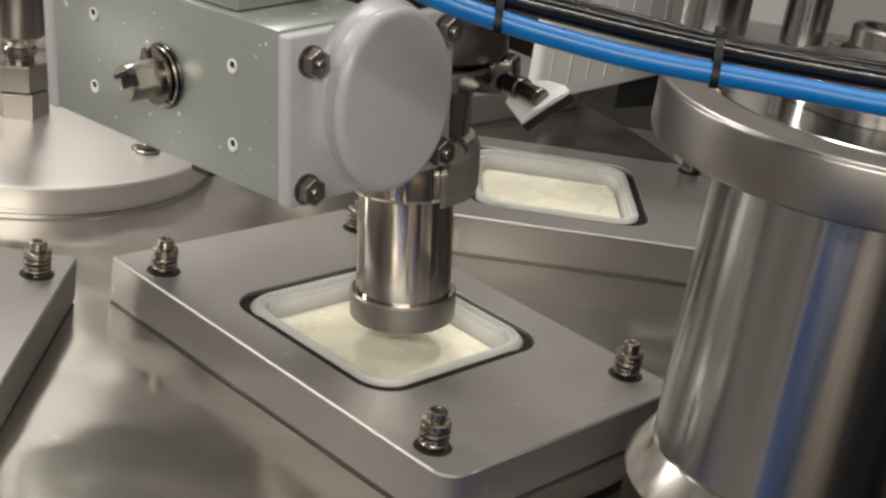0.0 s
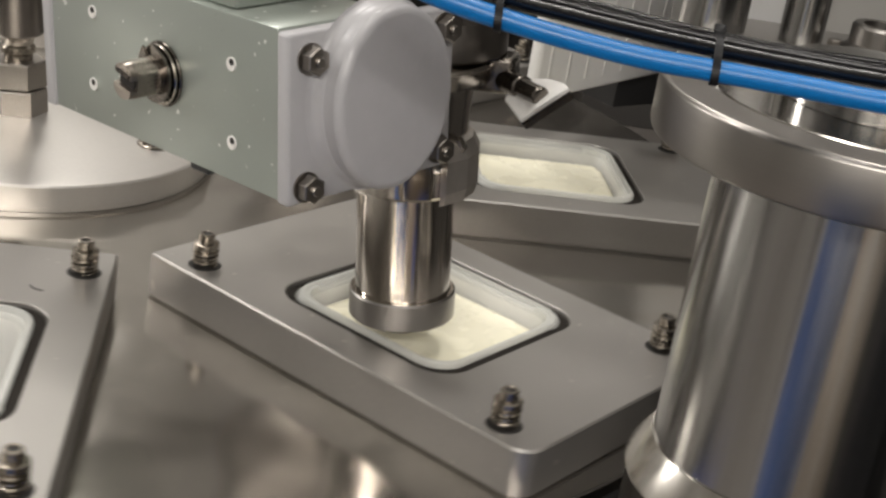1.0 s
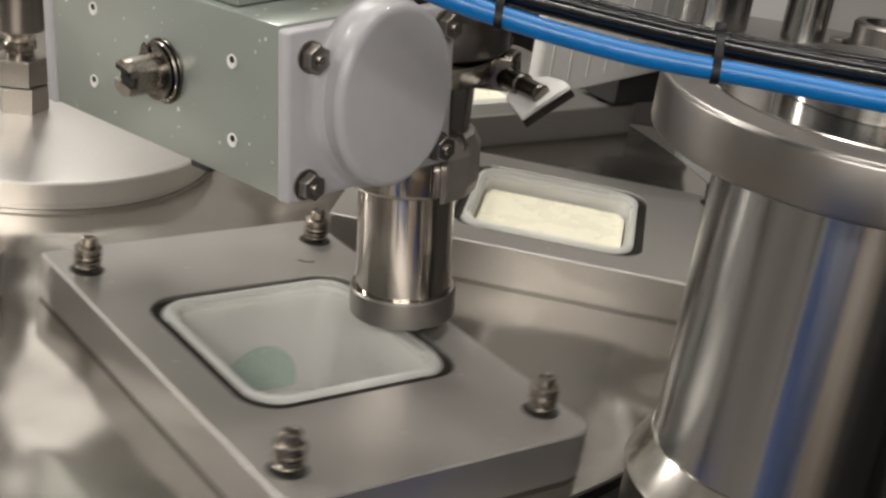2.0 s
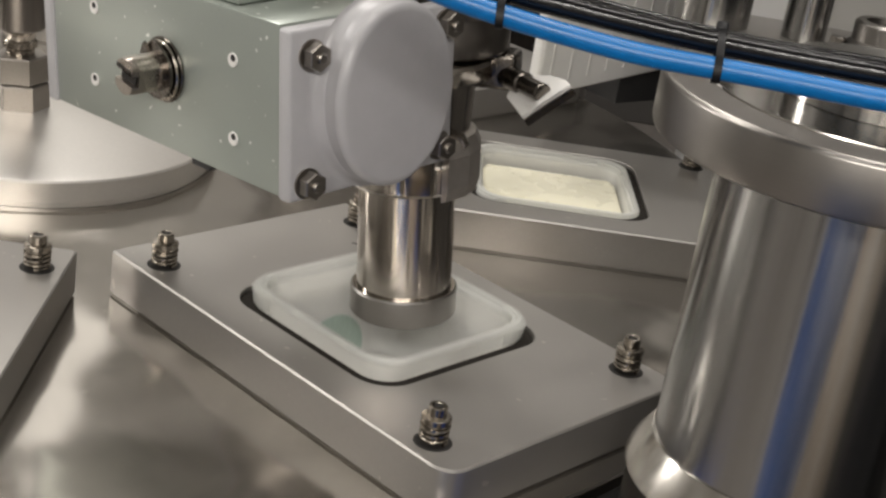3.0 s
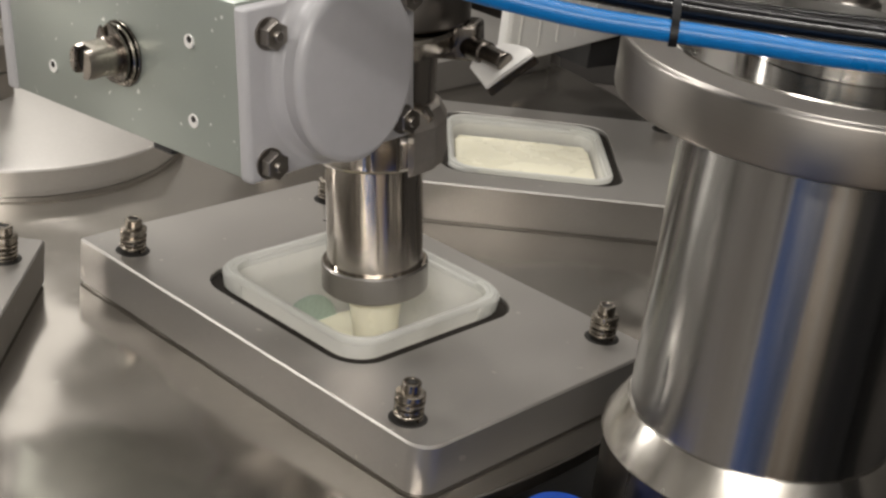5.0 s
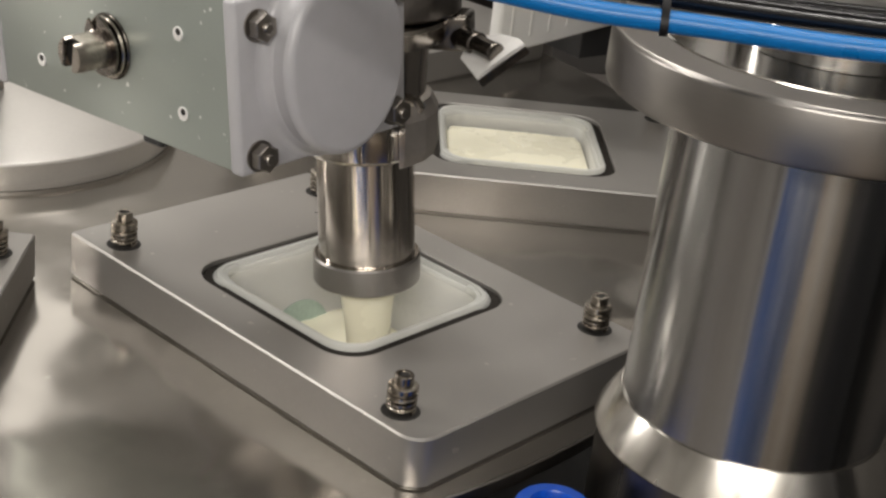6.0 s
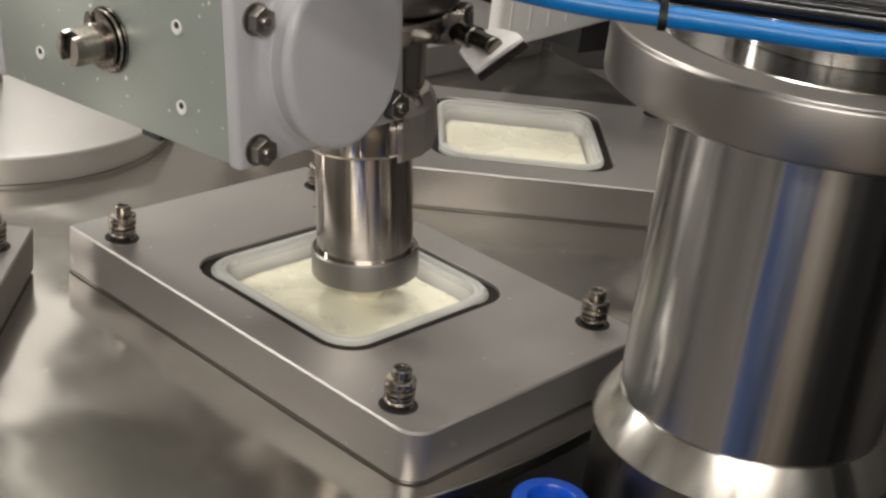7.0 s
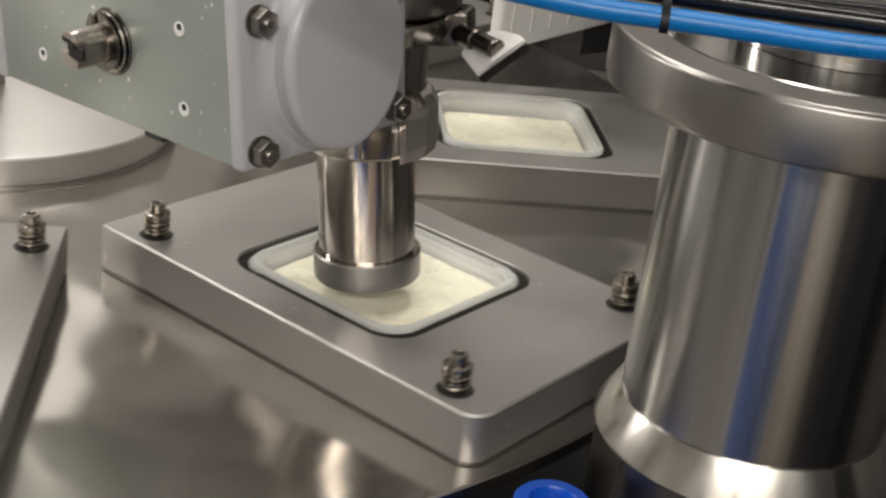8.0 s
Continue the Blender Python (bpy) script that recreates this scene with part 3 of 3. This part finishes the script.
    bmesh.ops.bevel(bm, geom=bm.edges[:], offset=0.0005, segments=2, affect="EDGES")
    return bm


wing_edge = [(0.0528, 0.0360, 0.1473), (0.0700, 0.0348, 0.1517), (0.0849, 0.0304, 0.1534), (0.0923, 0.0260, 0.1528), (0.0836, 0.0167, 0.1441), (0.0776, 0.0060, 0.1353), (0.0513, 0.0218, 0.1375), (0.0485, 0.0298, 0.1419)]
part("wing", sheet(wing_edge, (0.248, 0.529, -0.812), 0.0022), WINGM, valve, "bright folded wing of the clamp nut")
# dark copy of the wing outline, added as the shade beneath it
part("wing_shade", sheet([(x + 0.0010, y + 0.0013, z - 0.0024) for x, y, z in wing_edge], (0.248, 0.529, -0.812), 0.0040), BOLTM, valve, "dark sheet standing for the shaded underside of the wing")
part("clamp_arm", box(-0.013, 0.013, -0.008, 0.012, 0.136, 0.157, 0.003, 3), BOLTM, valve, "dark upper clamp arm", m=pose(0.0310, 0.0340, 0, 0, 0, 30))
part("stem_bracket", box(-0.080, -0.046, -0.052, 0.0, 0.112, 0.150, 0.002), BRUSHED, valve)

stream = part("cream_stream", lathe([(0.0, 0.0), (0.0105, 0.0), (0.0128, 0.004), (0.0132, 0.018), (0.0140, 0.030), (0.0158, 0.044), (0.0186, 0.056), (0.0200, 0.062), (0.0, 0.064)], 40), CREAM, valve, "thick falling stream of cream")

# ---- the actuator on the valve ----
actuator = thing("valve_actuator", "green-grey anodised pneumatic actuator with a grey end cover", "actuator", VALVE)
part("housing", box(-0.171, 0.033, -0.120, -0.050, 0.106, 0.193, 0.0010), ANODISED, actuator, "green-grey anodised block with dried splashes")
part("end_plate", box(0.0332, 0.0425, -0.1215, -0.010, 0.105, 0.192, 0.0022, 3), CAPPAINT, actuator)
part("end_plate", box(-0.1805, -0.1712, -0.1215, -0.050, 0.105, 0.192, 0.0022, 3), CAPPAINT, actuator)


def oval_stack(levels, n=56):
    """Ovals (centre y, half y, half z, centre z, x) joined one to the next along x."""
    bm = bmesh.new()
    rings = [[bm.verts.new((x, cy + hy * math.cos(2 * math.pi * i / n), cz + hz * math.sin(2 * math.pi * i / n))) for i in range(n)] for cy, hy, hz, cz, x in levels]
    for a, b in zip(rings, rings[1:]):
        for i in range(n):
            bm.faces.new((a[i], a[(i + 1) % n], b[(i + 1) % n], b[i]))
    bm.faces.new(rings[0])
    bm.faces.new(rings[-1])
    return bm


cover_rings = [(-0.0655, 0.0462, 0.0505, 0.1540, 0.0424), (-0.0655, 0.0430, 0.0494, 0.1541, 0.0431), (-0.0655, 0.0412, 0.0484, 0.1543, 0.0446), (-0.0655, 0.0404, 0.0480, 0.1545, 0.0475),
               (-0.0655, 0.0400, 0.0478, 0.1546, 0.0482), (-0.0656, 0.0394, 0.0474, 0.1547, 0.0488), (-0.0656, 0.0394, 0.0474, 0.1547, 0.0555)]
for i in range(1, 11):
    a = radians(90 * i / 10)
    cover_rings.append((-0.0660, 0.0344 + 0.0050 * math.cos(a), 0.0424 + 0.0050 * math.cos(a), 0.1550, 0.0555 + 0.0052 * math.sin(a)))
cover_rings.append((-0.0662, 0.0180, 0.0220, 0.1552, 0.0616))
part("end_cover", oval_stack(cover_rings), CAPPAINT, actuator, "rounded grey painted end cover")
hex_screw = None
for y, z in ((-0.1085, 0.1785), (-0.1105, 0.1140), (-0.0185, 0.1815), (-0.0200, 0.1160)):
    m = pose(0.0425, y, z, 0, 90, 0)
    if hex_screw is None:
        hex_screw = part("end_screw", merged(lathe([(0.0078, 0), (0.0080, 0.0004), (0.0080, 0.0014), (0.0, 0.0014)], 24), hexagon(0.0072, 0.0016, 0.0078, 0.0006), lathe([(0.0028, 0.007), (0.0028, 0.0090), (0.0022, 0.0096), (0.0, 0.0096)], 20)), SCREWM, actuator, "worn steel hexagon screw", m)
    else:
        share("end_screw", hex_screw, actuator, m, "worn steel hexagon screw")
# tapped holes: lit side drawn by a white rim, shaded side by an offset dot
hole_rim = None
for x, z in ((-0.0030, 0.1677), (-0.0032, 0.1268), (-0.1300, 0.1280), (-0.1280, 0.1695)):
    m = pose(x, -0.1202, z, 90, 0, 0)
    if hole_rim is None:
        hole_rim = part("tapped_hole", lathe([(0.0037, 0.0), (0.0036, 0.0008), (0.0033, 0.0009), (0.0010, 0.0005), (0.0010, -0.0)], 24, closed=True), WINGM, actuator, "tapped hole with its lit crescent put in as a white rim", m)
        hole_dark = part("hole_shade", moved(lathe([(0.0, 0.0001), (0.0017, 0.0001), (0.0017, 0.0012), (0.0, 0.0012)], 20), pose(0.0010, 0.0014, 0)), HOLE, actuator, "", m)
    else:
        share("tapped_hole", hole_rim, actuator, m, "tapped hole with its lit crescent put in as a white rim")
        share("hole_shade", hole_dark, actuator, m)
AXLE = (-0.0620, -0.1200, 0.1495)
for off, r, mat in ((0.0010, 0.0176, BOLTM), (0.0034, 0.0164, DARKSTEEL)):
    part("axle_washer", lathe([(0.0080, -0.0009), (r - 0.0005, -0.0009), (r, -0.0003), (r, 0.0004), (r - 0.0005, 0.0009), (0.0080, 0.0009)], 44, closed=True), mat, actuator, m=pose(AXLE[0], AXLE[1] - off, AXLE[2], 90, 0, 0))


def circlip_mesh():
    """A sprung ring, open at one place, with a rounded ear on either side of the gap."""
    bm = bmesh.new()
    rows = []
    for i in range(45):
        a = radians(108 + 14 + (360 - 28) * i / 44)
        w = 0.0026 + 0.0022 * math.exp(-((min(i, 44 - i) / 2.5) ** 2))
        rows.append([bm.verts.new((r * math.cos(a), r * math.sin(a), z)) for r, z in ((0.0098, -0.0007), (0.0098 + w + 0.0022, -0.0007), (0.0098 + w + 0.0022, 0.0007), (0.0098, 0.0007))])
    for p, q in zip(rows, rows[1:]):
        for i in range(4):
            bm.faces.new((p[i], p[(i + 1) % 4], q[(i + 1) % 4], q[i]))
    bm.faces.new(rows[0])
    bm.faces.new(rows[-1])
    return bm


part("circlip", circlip_mesh(), BOLTM, actuator, "dark sprung retaining ring", pose(AXLE[0], AXLE[1] - 0.0062, AXLE[2], 90, 0, 0), False)


def axle_mesh():
    """A round stub with two flats and a slot across its end, along -y."""
    bm = bmesh.new()
    n = 40
    a, b = 0.0102, 0.0080
    rings = []
    for y, flat in ((0.0, False), (-0.0090, False), (-0.0096, True), (-0.0215, True)):
        ring = []
        for i in range(n):
            x, z = a * math.cos(2 * math.pi * i / n), a * math.sin(2 * math.pi * i / n)
            if flat:
                z = max(-b, min(b, z))
            ring.append(bm.verts.new((x, y, z)))
        rings.append(ring)
    for p, q in zip(rings, rings[1:]):
        for i in range(n):
            bm.faces.new((p[i], p[(i + 1) % n], q[(i + 1) % n], q[i]))
    bm.faces.new(rings[0])
    for side in (1, -1):
        vs = [v for v in rings[-1] if v.co.x * side > 0.0026]
        vs.sort(key=lambda v: v.co.z)
        ends = [(v.co.x, v.co.z) for v in vs]
        front = [bm.verts.new((x * 0.95, -0.0255, z * 0.93)) for x, z in ends]
        back = [bm.verts.new((x, -0.0213, z)) for x, z in ends]
        k = len(front)
        bm.faces.new(front)
        bm.faces.new(back)
        for i in range(k):
            bm.faces.new((front[i], front[(i + 1) % k], back[(i + 1) % k], back[i]))
    bm.faces.new(rings[-1])
    return bm


axle = part("axle", axle_mesh(), AXLEM, actuator, "slotted steel axle end with two flats", Matrix.Translation(AXLE))
# dark disc painted in as the slot's shade
part("slot_shade", moved(lathe([(0.0, 0.0), (0.0066, 0.0), (0.0066, 0.0010), (0.0, 0.0010)], 24), pose(0, -0.0216, 0, 90, 0, 0)), HOLE, axle, "dark disc standing for the shade in the slot")
part("top_block", box(-0.060, -0.006, -0.115, -0.060, 0.1935, 0.235, 0.002), ANODISED, actuator, "grey aluminium block on the housing")
part("under_fitting", box(-0.046, -0.030, -0.116, -0.104, 0.1005, 0.1055, 0.001), SHADOWY, actuator, "small dark fitting under the housing")
part("under_fitting", box(-0.020, -0.006, -0.112, -0.100, 0.1015, 0.1055, 0.001), SHADOWY, actuator, "small dark fitting under the housing")

# ---- the column ----
column = thing("steel_column", "brushed stainless steel column with a broad top flange", "column", pose(0.5105, -0.4095, 0.0))
part("shaft", lathe([(0.0645, 0.050), (0.0645, 0.211)], 144), BRUSHED, column, "brushed steel tube")
part("top_flange", lathe([(0.0350, 0.2100), (0.0960, 0.2100), (0.0978, 0.2112), (0.0983, 0.2130), (0.0983, 0.2342), (0.0980, 0.2352), (0.0968, 0.2364), (0.0958, 0.2368), (0.0350, 0.2368)], 144, closed=True), TURNED, column, "broad turned flange")
part("flange_face", lathe([(0.0, 0.2369), (0.0776, 0.2369), (0.0770, 0.2375), (0.0, 0.2378)], 144), FACE, column, "polished raised face")
part("centre_boss", lathe([(0.0460, 0.2379), (0.0460, 0.2500), (0.0450, 0.2512), (0.0, 0.2512)], 96), BRUSHED, column, "low boss in the middle of the flange")
part("base_cone", lathe([(0.0600, 0.0550), (0.0655, 0.0547), (0.0752, 0.0372), (0.0758, 0.0352), (0.0750, 0.0340), (0.0600, 0.0340)], 144, closed=True), CONE, column, "bright turned cone ring")
part("base_tube", lathe([(0.0735, 0.0338), (0.0735, -0.899)], 96), DARKTUBE, column, "dark lower tube")

# ---- hoses over the column ----
BLUE_LINE = [(0.2300, -0.4900, 0.3250), (0.2560, -0.4915, 0.2980), (0.2779, -0.4919, 0.2833), (0.2967, -0.4922, 0.2759), (0.3154, -0.4926, 0.2709), (0.3385, -0.4935, 0.2672), (0.3614, -0.4950, 0.2645),
             (0.3907, -0.4980, 0.2625), (0.4204, -0.5021, 0.2628), (0.4493, -0.5075, 0.2635), (0.4841, -0.5160, 0.2646), (0.5137, -0.5245, 0.2681), (0.5700, -0.5400, 0.2800)]
BLACK_LINE = [(0.2650, -0.4820, 0.3200), (0.2900, -0.4820, 0.2960), (0.3132, -0.4822, 0.2815), (0.3369, -0.4834, 0.2753), (0.3600, -0.4847, 0.2732), (0.3896, -0.4876, 0.2714), (0.4210, -0.4922, 0.2706),
              (0.4493, -0.4974, 0.2708), (0.4844, -0.5058, 0.2722), (0.5146, -0.5147, 0.2748), (0.5700, -0.5300, 0.2860)]
tagged(part("blue_hose", tube_along(arc_points(BLUE_LINE, 8), 0.0044, 20), BLUE), "glossy blue pneumatic hose tied to a black one", "hose")
tagged(part("black_hose", tube_along(arc_points(BLACK_LINE, 8), 0.0050, 20), BLACK), "glossy black pneumatic hose tied to a blue one", "hose")
tagged(part("black_cable", tube_along(arc_points([(x + 0.002, y + 0.0052, z + 0.0030 + 0.0006 * math.sin(40 * x)) for x, y, z in BLACK_LINE], 8), 0.0020, 14), BLACK), "thin black cable beside the hoses", "cable")
tie = None
for a, b in (((0.4204, -0.5021, 0.2628), (0.4210, -0.4922, 0.2706)), ((0.3345, -0.4934, 0.2678), (0.3345, -0.4832, 0.2757))):
    mid, across = (Vector(a) + Vector(b)) / 2, (Vector(b) - Vector(a)).normalized()
    along = Vector((1, -0.12, 0.0)).normalized()
    along = (along - across * along.dot(across)).normalized()
    m = Matrix.Translation(mid) @ Matrix((along, across, along.cross(across))).transposed().to_4x4()
    pts = [(0.0, 0.0116 * math.cos(2 * math.pi * i / 40), 0.0058 * math.sin(2 * math.pi * i / 40)) for i in range(41)]
    band = bmesh.new()
    rings = [[band.verts.new((s, y * k, z * k)) for s, k in ((-0.0016, 1.0), (0.0016, 1.0), (0.0016, 1.10), (-0.0016, 1.10))] for _, y, z in pts[:-1]]
    for p, q in zip(rings, rings[1:] + rings[:1]):
        for i in range(4):
            band.faces.new((p[i], p[(i + 1) % 4], q[(i + 1) % 4], q[i]))
    t = thing("cable_tie", "black plastic cable tie round two hoses", "cable tie", m, "cable ties")
    part("band", band, TIE, t)
    part("lock", box(-0.0024, 0.0024, 0.0095, 0.0150, -0.003, 0.003, 0.0006), TIE, t)

# ---- behind the turntable ----
panel = thing("machine_guard", "pale grey sheet-metal guard box behind the turntable", "guard", pose(0.382, 0.107, 0.062, 0, 0, 53.5))
part("guard_sheet", box(0.0, 0.26, 0.0, 0.012, 0.0, 0.50, 0.004, 4), WHITEP, panel)
for i in range(9):
    part("guard_rib", box(0.014 + 0.028 * i, 0.018 + 0.028 * i, -0.0010, -0.0002, 0.012, 0.488, 0.0003), WHITEP, panel)
# bracket block coloured black to give the shadow beneath the guard
foot = part("guard_foot", box(0.0, 0.12, 0.0, 0.05, 0.029, 0.075, 0.002), SHADOWY)
foot.matrix_world = pose(0.4615, 0.246, 0.0, 0, 0, 40)
tagged(foot, "bracket under the pale guard, shadow put into its black", "bracket")
for x0, y0, r in ((0.5065, 0.098, 0.0300), (0.5790, 0.088, 0.0170)):
    post = thing("support_post", "brushed steel machine post", "post", pose(x0, y0, 0), "machine posts")
    part("post_shaft", lathe([(r, 0.1515), (r, 0.9)], 40), BRUSHED, post)
shelf = thing("rear_shelf", "milled steel shelf on a stout post behind the column", "shelf")
part("shelf_plate", box(0.490, 0.960, 0.030, 0.150, 0.131, 0.151, 0.003), MILLED, shelf)
part("shelf_post", lathe([(0.045, -0.2995), (0.045, 0.1308)], 40), BRUSHED, shelf, m=pose(0.88, 0.09, 0))
knob = thing("round_fitting", "round turned steel fitting with a hollow top", "fitting", pose(0.632, 0.062, 0.1513))
part("fitting_body", lathe([(0.014, 0.004), (0.014, 0.0), (0.024, 0.0), (0.026, 0.002), (0.026, 0.010), (0.022, 0.013), (0.022, 0.026), (0.020, 0.028), (0.014, 0.028)], 48, closed=True), TURNED, knob)
part("fitting_screw", moved(hexagon(0.006, 0.0, 0.012), pose(-0.032, 0.0, 0.0)), SCREWM, knob)
pillar = thing("square_pillar", "white painted square pillar behind the machine", "pillar", pose(0.612, 0.742, -0.899))
part("pillar_shaft", box(0.0, 0.085, 0.0, 0.085, 0.0, 2.4, 0.006), WHITEP, pillar)
part("pillar_base", box(-0.03, 0.115, -0.03, 0.115, 0.0, 0.012, 0.002), WHITEP, pillar)
hopper = thing("steel_hopper", "tall dull steel hopper behind the turntable", "hopper", pose(0.26, 0.95, -0.899))
part("hopper_wall", lathe([(0.0, 0.0), (0.23, 0.0), (0.23, 1.05), (0.245, 1.06), (0.245, 1.09), (0.23, 1.10), (0.23, 2.2), (0.0, 2.2)], 64), DARKTUBE, hopper)
deck = part("machine_deck", box(-0.9, 1.2, -0.62, 0.70, -0.32, -0.30, 0.004), SHADOWY)
tagged(deck, "dark machine deck under the turntable", "machine deck")
for x, y in ((-0.85, -0.57), (1.15, -0.57), (-0.85, 0.65), (1.15, 0.65)):
    leg = part("deck_leg", box(x - 0.03, x + 0.03, y - 0.03, y + 0.03, -0.899, -0.3205, 0.003), SHADOWY)
    tagged(leg, "dark square steel leg under the machine deck", "leg", "deck legs")

# ---- in front of the turntable ----
cap = thing("blue_tube_end", "bright blue plastic tube end with an open rim", "tube end", pose(0.4155, -0.4620, 0.016))
part("tube_wall", lathe([(0.0190, -0.315), (0.0190, -0.0015), (0.0176, 0.0), (0.0122, 0.0), (0.0112, -0.0015), (0.0112, -0.315)], 48, closed=True), CAPBLUE, cap)

# ---- unseen things added round the hall for the steel to reflect ----
# drum shape in place of blue clothing, for the column's blue streak
drum = thing("blue_standin", "unseen blue drum shape standing in for a person's blue clothing", "drum", pose(0.27, -1.42, -0.899))
part("standin_wall", lathe([(0.0, 0.0), (0.235, 0.0), (0.250, 0.012), (0.253, 0.10), (0.257, 0.29), (0.250, 0.305), (0.257, 0.32), (0.257, 0.60), (0.250, 0.615), (0.257, 0.63), (0.253, 0.86), (0.245, 0.875), (0.0, 0.875)], 64), STANDIN_BLUE, drum)
part("standin_lid", lathe([(0.0, 0.8755), (0.254, 0.8755), (0.257, 0.879), (0.257, 0.895), (0.250, 0.900), (0.240, 0.893), (0.0, 0.893)], 64), SHADOWY, drum, "dark round lid")
# tan block, added out of view to put a warm streak in the column
tan_box = thing("tan_reflection_box", "unseen tan box added for the column's tan reflection", "box", pose(0.57, -1.66, -0.899))
part("tan_box_body", box(0.0, 0.34, 0.0, 0.42, 0.0, 0.70, 0.004), TAN, tan_box)
part("tan_box_strip", box(0.145, 0.195, -0.0015, 0.4215, 0.7005, 0.7012), WALLDIM, tan_box, "pale strip on the tan box")
# made-up panels whose tones break the reflections into light and dark bands
for x0, x1, mat, label in ((-2.2, -1.75, WALL, "pale upright panel added for bright reflections"), (-1.25, -1.0, WALLDARK, "dark upright panel added for dark reflections"), (-0.55, -0.30, WALL, "pale upright panel added for bright reflections"), (-0.05, 0.12, WALLDARK, "dark upright panel added for dark reflections"), (0.50, 0.72, TAN, "tan upright panel added for warm reflections")):
    tagged(part("reflection_panel", box(x0, x1, -2.998, -2.94, -0.899, 1.9, 0.004), mat), label, "wall panel", "upright wall panels", "structure")
for x0, x1, mat, label in ((-0.55, -0.15, WALLDIM, "grey upright panel added for dim reflections"), (0.10, 1.30, WALLDARK, "dark upright panel added for dark reflections"), (1.70, 2.60, WALLDARK, "dark upright panel added for dark reflections")):
    tagged(part("reflection_panel", box(x0, x1, 3.34, 3.398, -0.899, 2.66, 0.004), mat), label, "wall panel", "upright wall panels", "structure")
for y0, y1, mat, label in ((-2.3, -1.9, WALL, "pale upright panel added for bright reflections"), (-1.3, -1.0, WALLDARK, "dark upright panel added for dark reflections"), (-0.45, 0.05, WALL, "pale upright panel added for bright reflections"), (0.9, 1.2, WALLDARK, "dark upright panel added for dark reflections")):
    tagged(part("reflection_panel", box(-2.998, -2.94, y0, y1, -0.899, 1.9, 0.004), mat), label, "wall panel", "upright wall panels", "structure")
# window frames added round the two unseen wall lamps
window = thing("added_window_1", "unseen high window added round the area lamp on the pale wall", "window", kind="structure")
for x0, x1, z0, z1 in ((-2.16, -2.11, 1.75, 2.65), (-0.79, -0.74, 1.75, 2.65), (-2.11, -0.79, 1.75, 1.80), (-2.11, -0.79, 2.60, 2.65)):
    part("window_frame", box(x0, x1, 3.34, 3.399, z0, z1, 0.004), WHITEP, window)
side_window = thing("added_window_2", "unseen square window added round the low area lamp on the grey wall", "window", kind="structure")
for y0, y1, z0, z1 in ((0.14, 0.19, 0.77, 1.33), (0.65, 0.70, 0.77, 1.33), (0.19, 0.65, 0.77, 0.82), (0.19, 0.65, 1.28, 1.33)):
    part("window_frame", box(-2.999, -2.95, y0, y1, z0, z1, 0.004), WHITEP, side_window)
# dark block added out of view; the column's right side reflects it
dark_box = part("dark_reflection_box", box(0.96, 2.2, -2.4, -0.67, -0.899, 0.42, 0.01), SHADOWY)
tagged(dark_box, "unseen dark box added to darken the column's right side", "cabinet")


def motions():
    turn = [(0.0, 0.0), (0.55, 0.0), (0.7, 0.7), (0.8, 2.0), (1.0, 5.3), (1.1, 7.4), (1.2, 10.0), (1.3, 13.0), (1.4, 16.1), (1.5, 19.4), (1.6, 22.9), (1.7, 26.6),
            (1.8, 30.0), (1.9, 33.2), (2.0, 36.2), (2.1, 38.8), (2.2, 41.0), (2.3, 42.8), (2.4, 44.0), (2.5, 44.7), (2.6, 45.0), (2.8, 45.0), (7.6, 45.0), (7.7, 45.3), (7.8, 46.1), (7.9, 47.3), (8.0, 48.9)]
    walk(turntable, [(t, pose(0, 0, 0, 0, 0, a)) for t, a in turn])
    lift = {2.8: 0.0, 2.9: 0.002, 3.0: 0.0085, 3.1: 0.025, 3.2: 0.044, 3.3: 0.055, 3.4: 0.0595, 3.5: 0.060, 4.0: 0.060, 4.1: 0.057, 4.2: 0.053, 4.3: 0.047, 4.4: 0.041, 4.5: 0.035, 4.6: 0.029, 4.7: 0.023, 4.9: 0.012, 5.1: 0.004, 5.3: 0.0}
    for k, ob in tubs.items():
        rows = [(t, tub_pose(k, a)) for t, a in turn]
        if k == -1:
            rows = [r for r in rows if r[0] < 2.8 or r[0] > 7.5]
            rows += [(t, tub_pose(k, 45.0, h + 0.0021 * min(1.0, h / 0.02))) for t, h in lift.items()]
            rows.sort(key=lambda r: r[0])
        walk(ob, rows)
    level = [(0.0, -0.105), (3.7, -0.105), (3.95, -0.060), (4.5, -0.0555), (5.2, -0.0555), (5.8, -0.0545), (6.1, -0.0485), (6.3, -0.0410), (6.5, -0.0310), (6.6, -0.0265), (6.8, -0.0190), (7.0, -0.0125), (7.2, -0.0100), (8.0, -0.0100)]
    walk(creams[-1], [(t, pose(0, 0, z)) for t, z in level])
    fall = [(0.0, 0.016), (3.7, 0.016), (3.9, -0.012), (4.3, -0.025), (4.7, -0.044), (5.1, -0.056), (5.8, -0.058), (6.6, -0.056), (6.85, -0.040), (7.0, -0.014), (7.15, 0.016), (8.0, 0.016)]
    walk(stream, [(t, pose(0, 0, z)) for t, z in fall])
    spin = [(0.0, 35), (0.1, 3), (0.15, 0), (3.6, 0), (3.7, 42), (3.8, 86), (3.85, 88), (7.05, 88), (7.1, 60), (7.2, 4), (7.25, 0), (8.0, 0)]
    walk(axle, [(t, Matrix.Translation(AXLE) @ pose(0, 0, 0, 0, -a + 102, 0)) for t, a in spin])


motions()
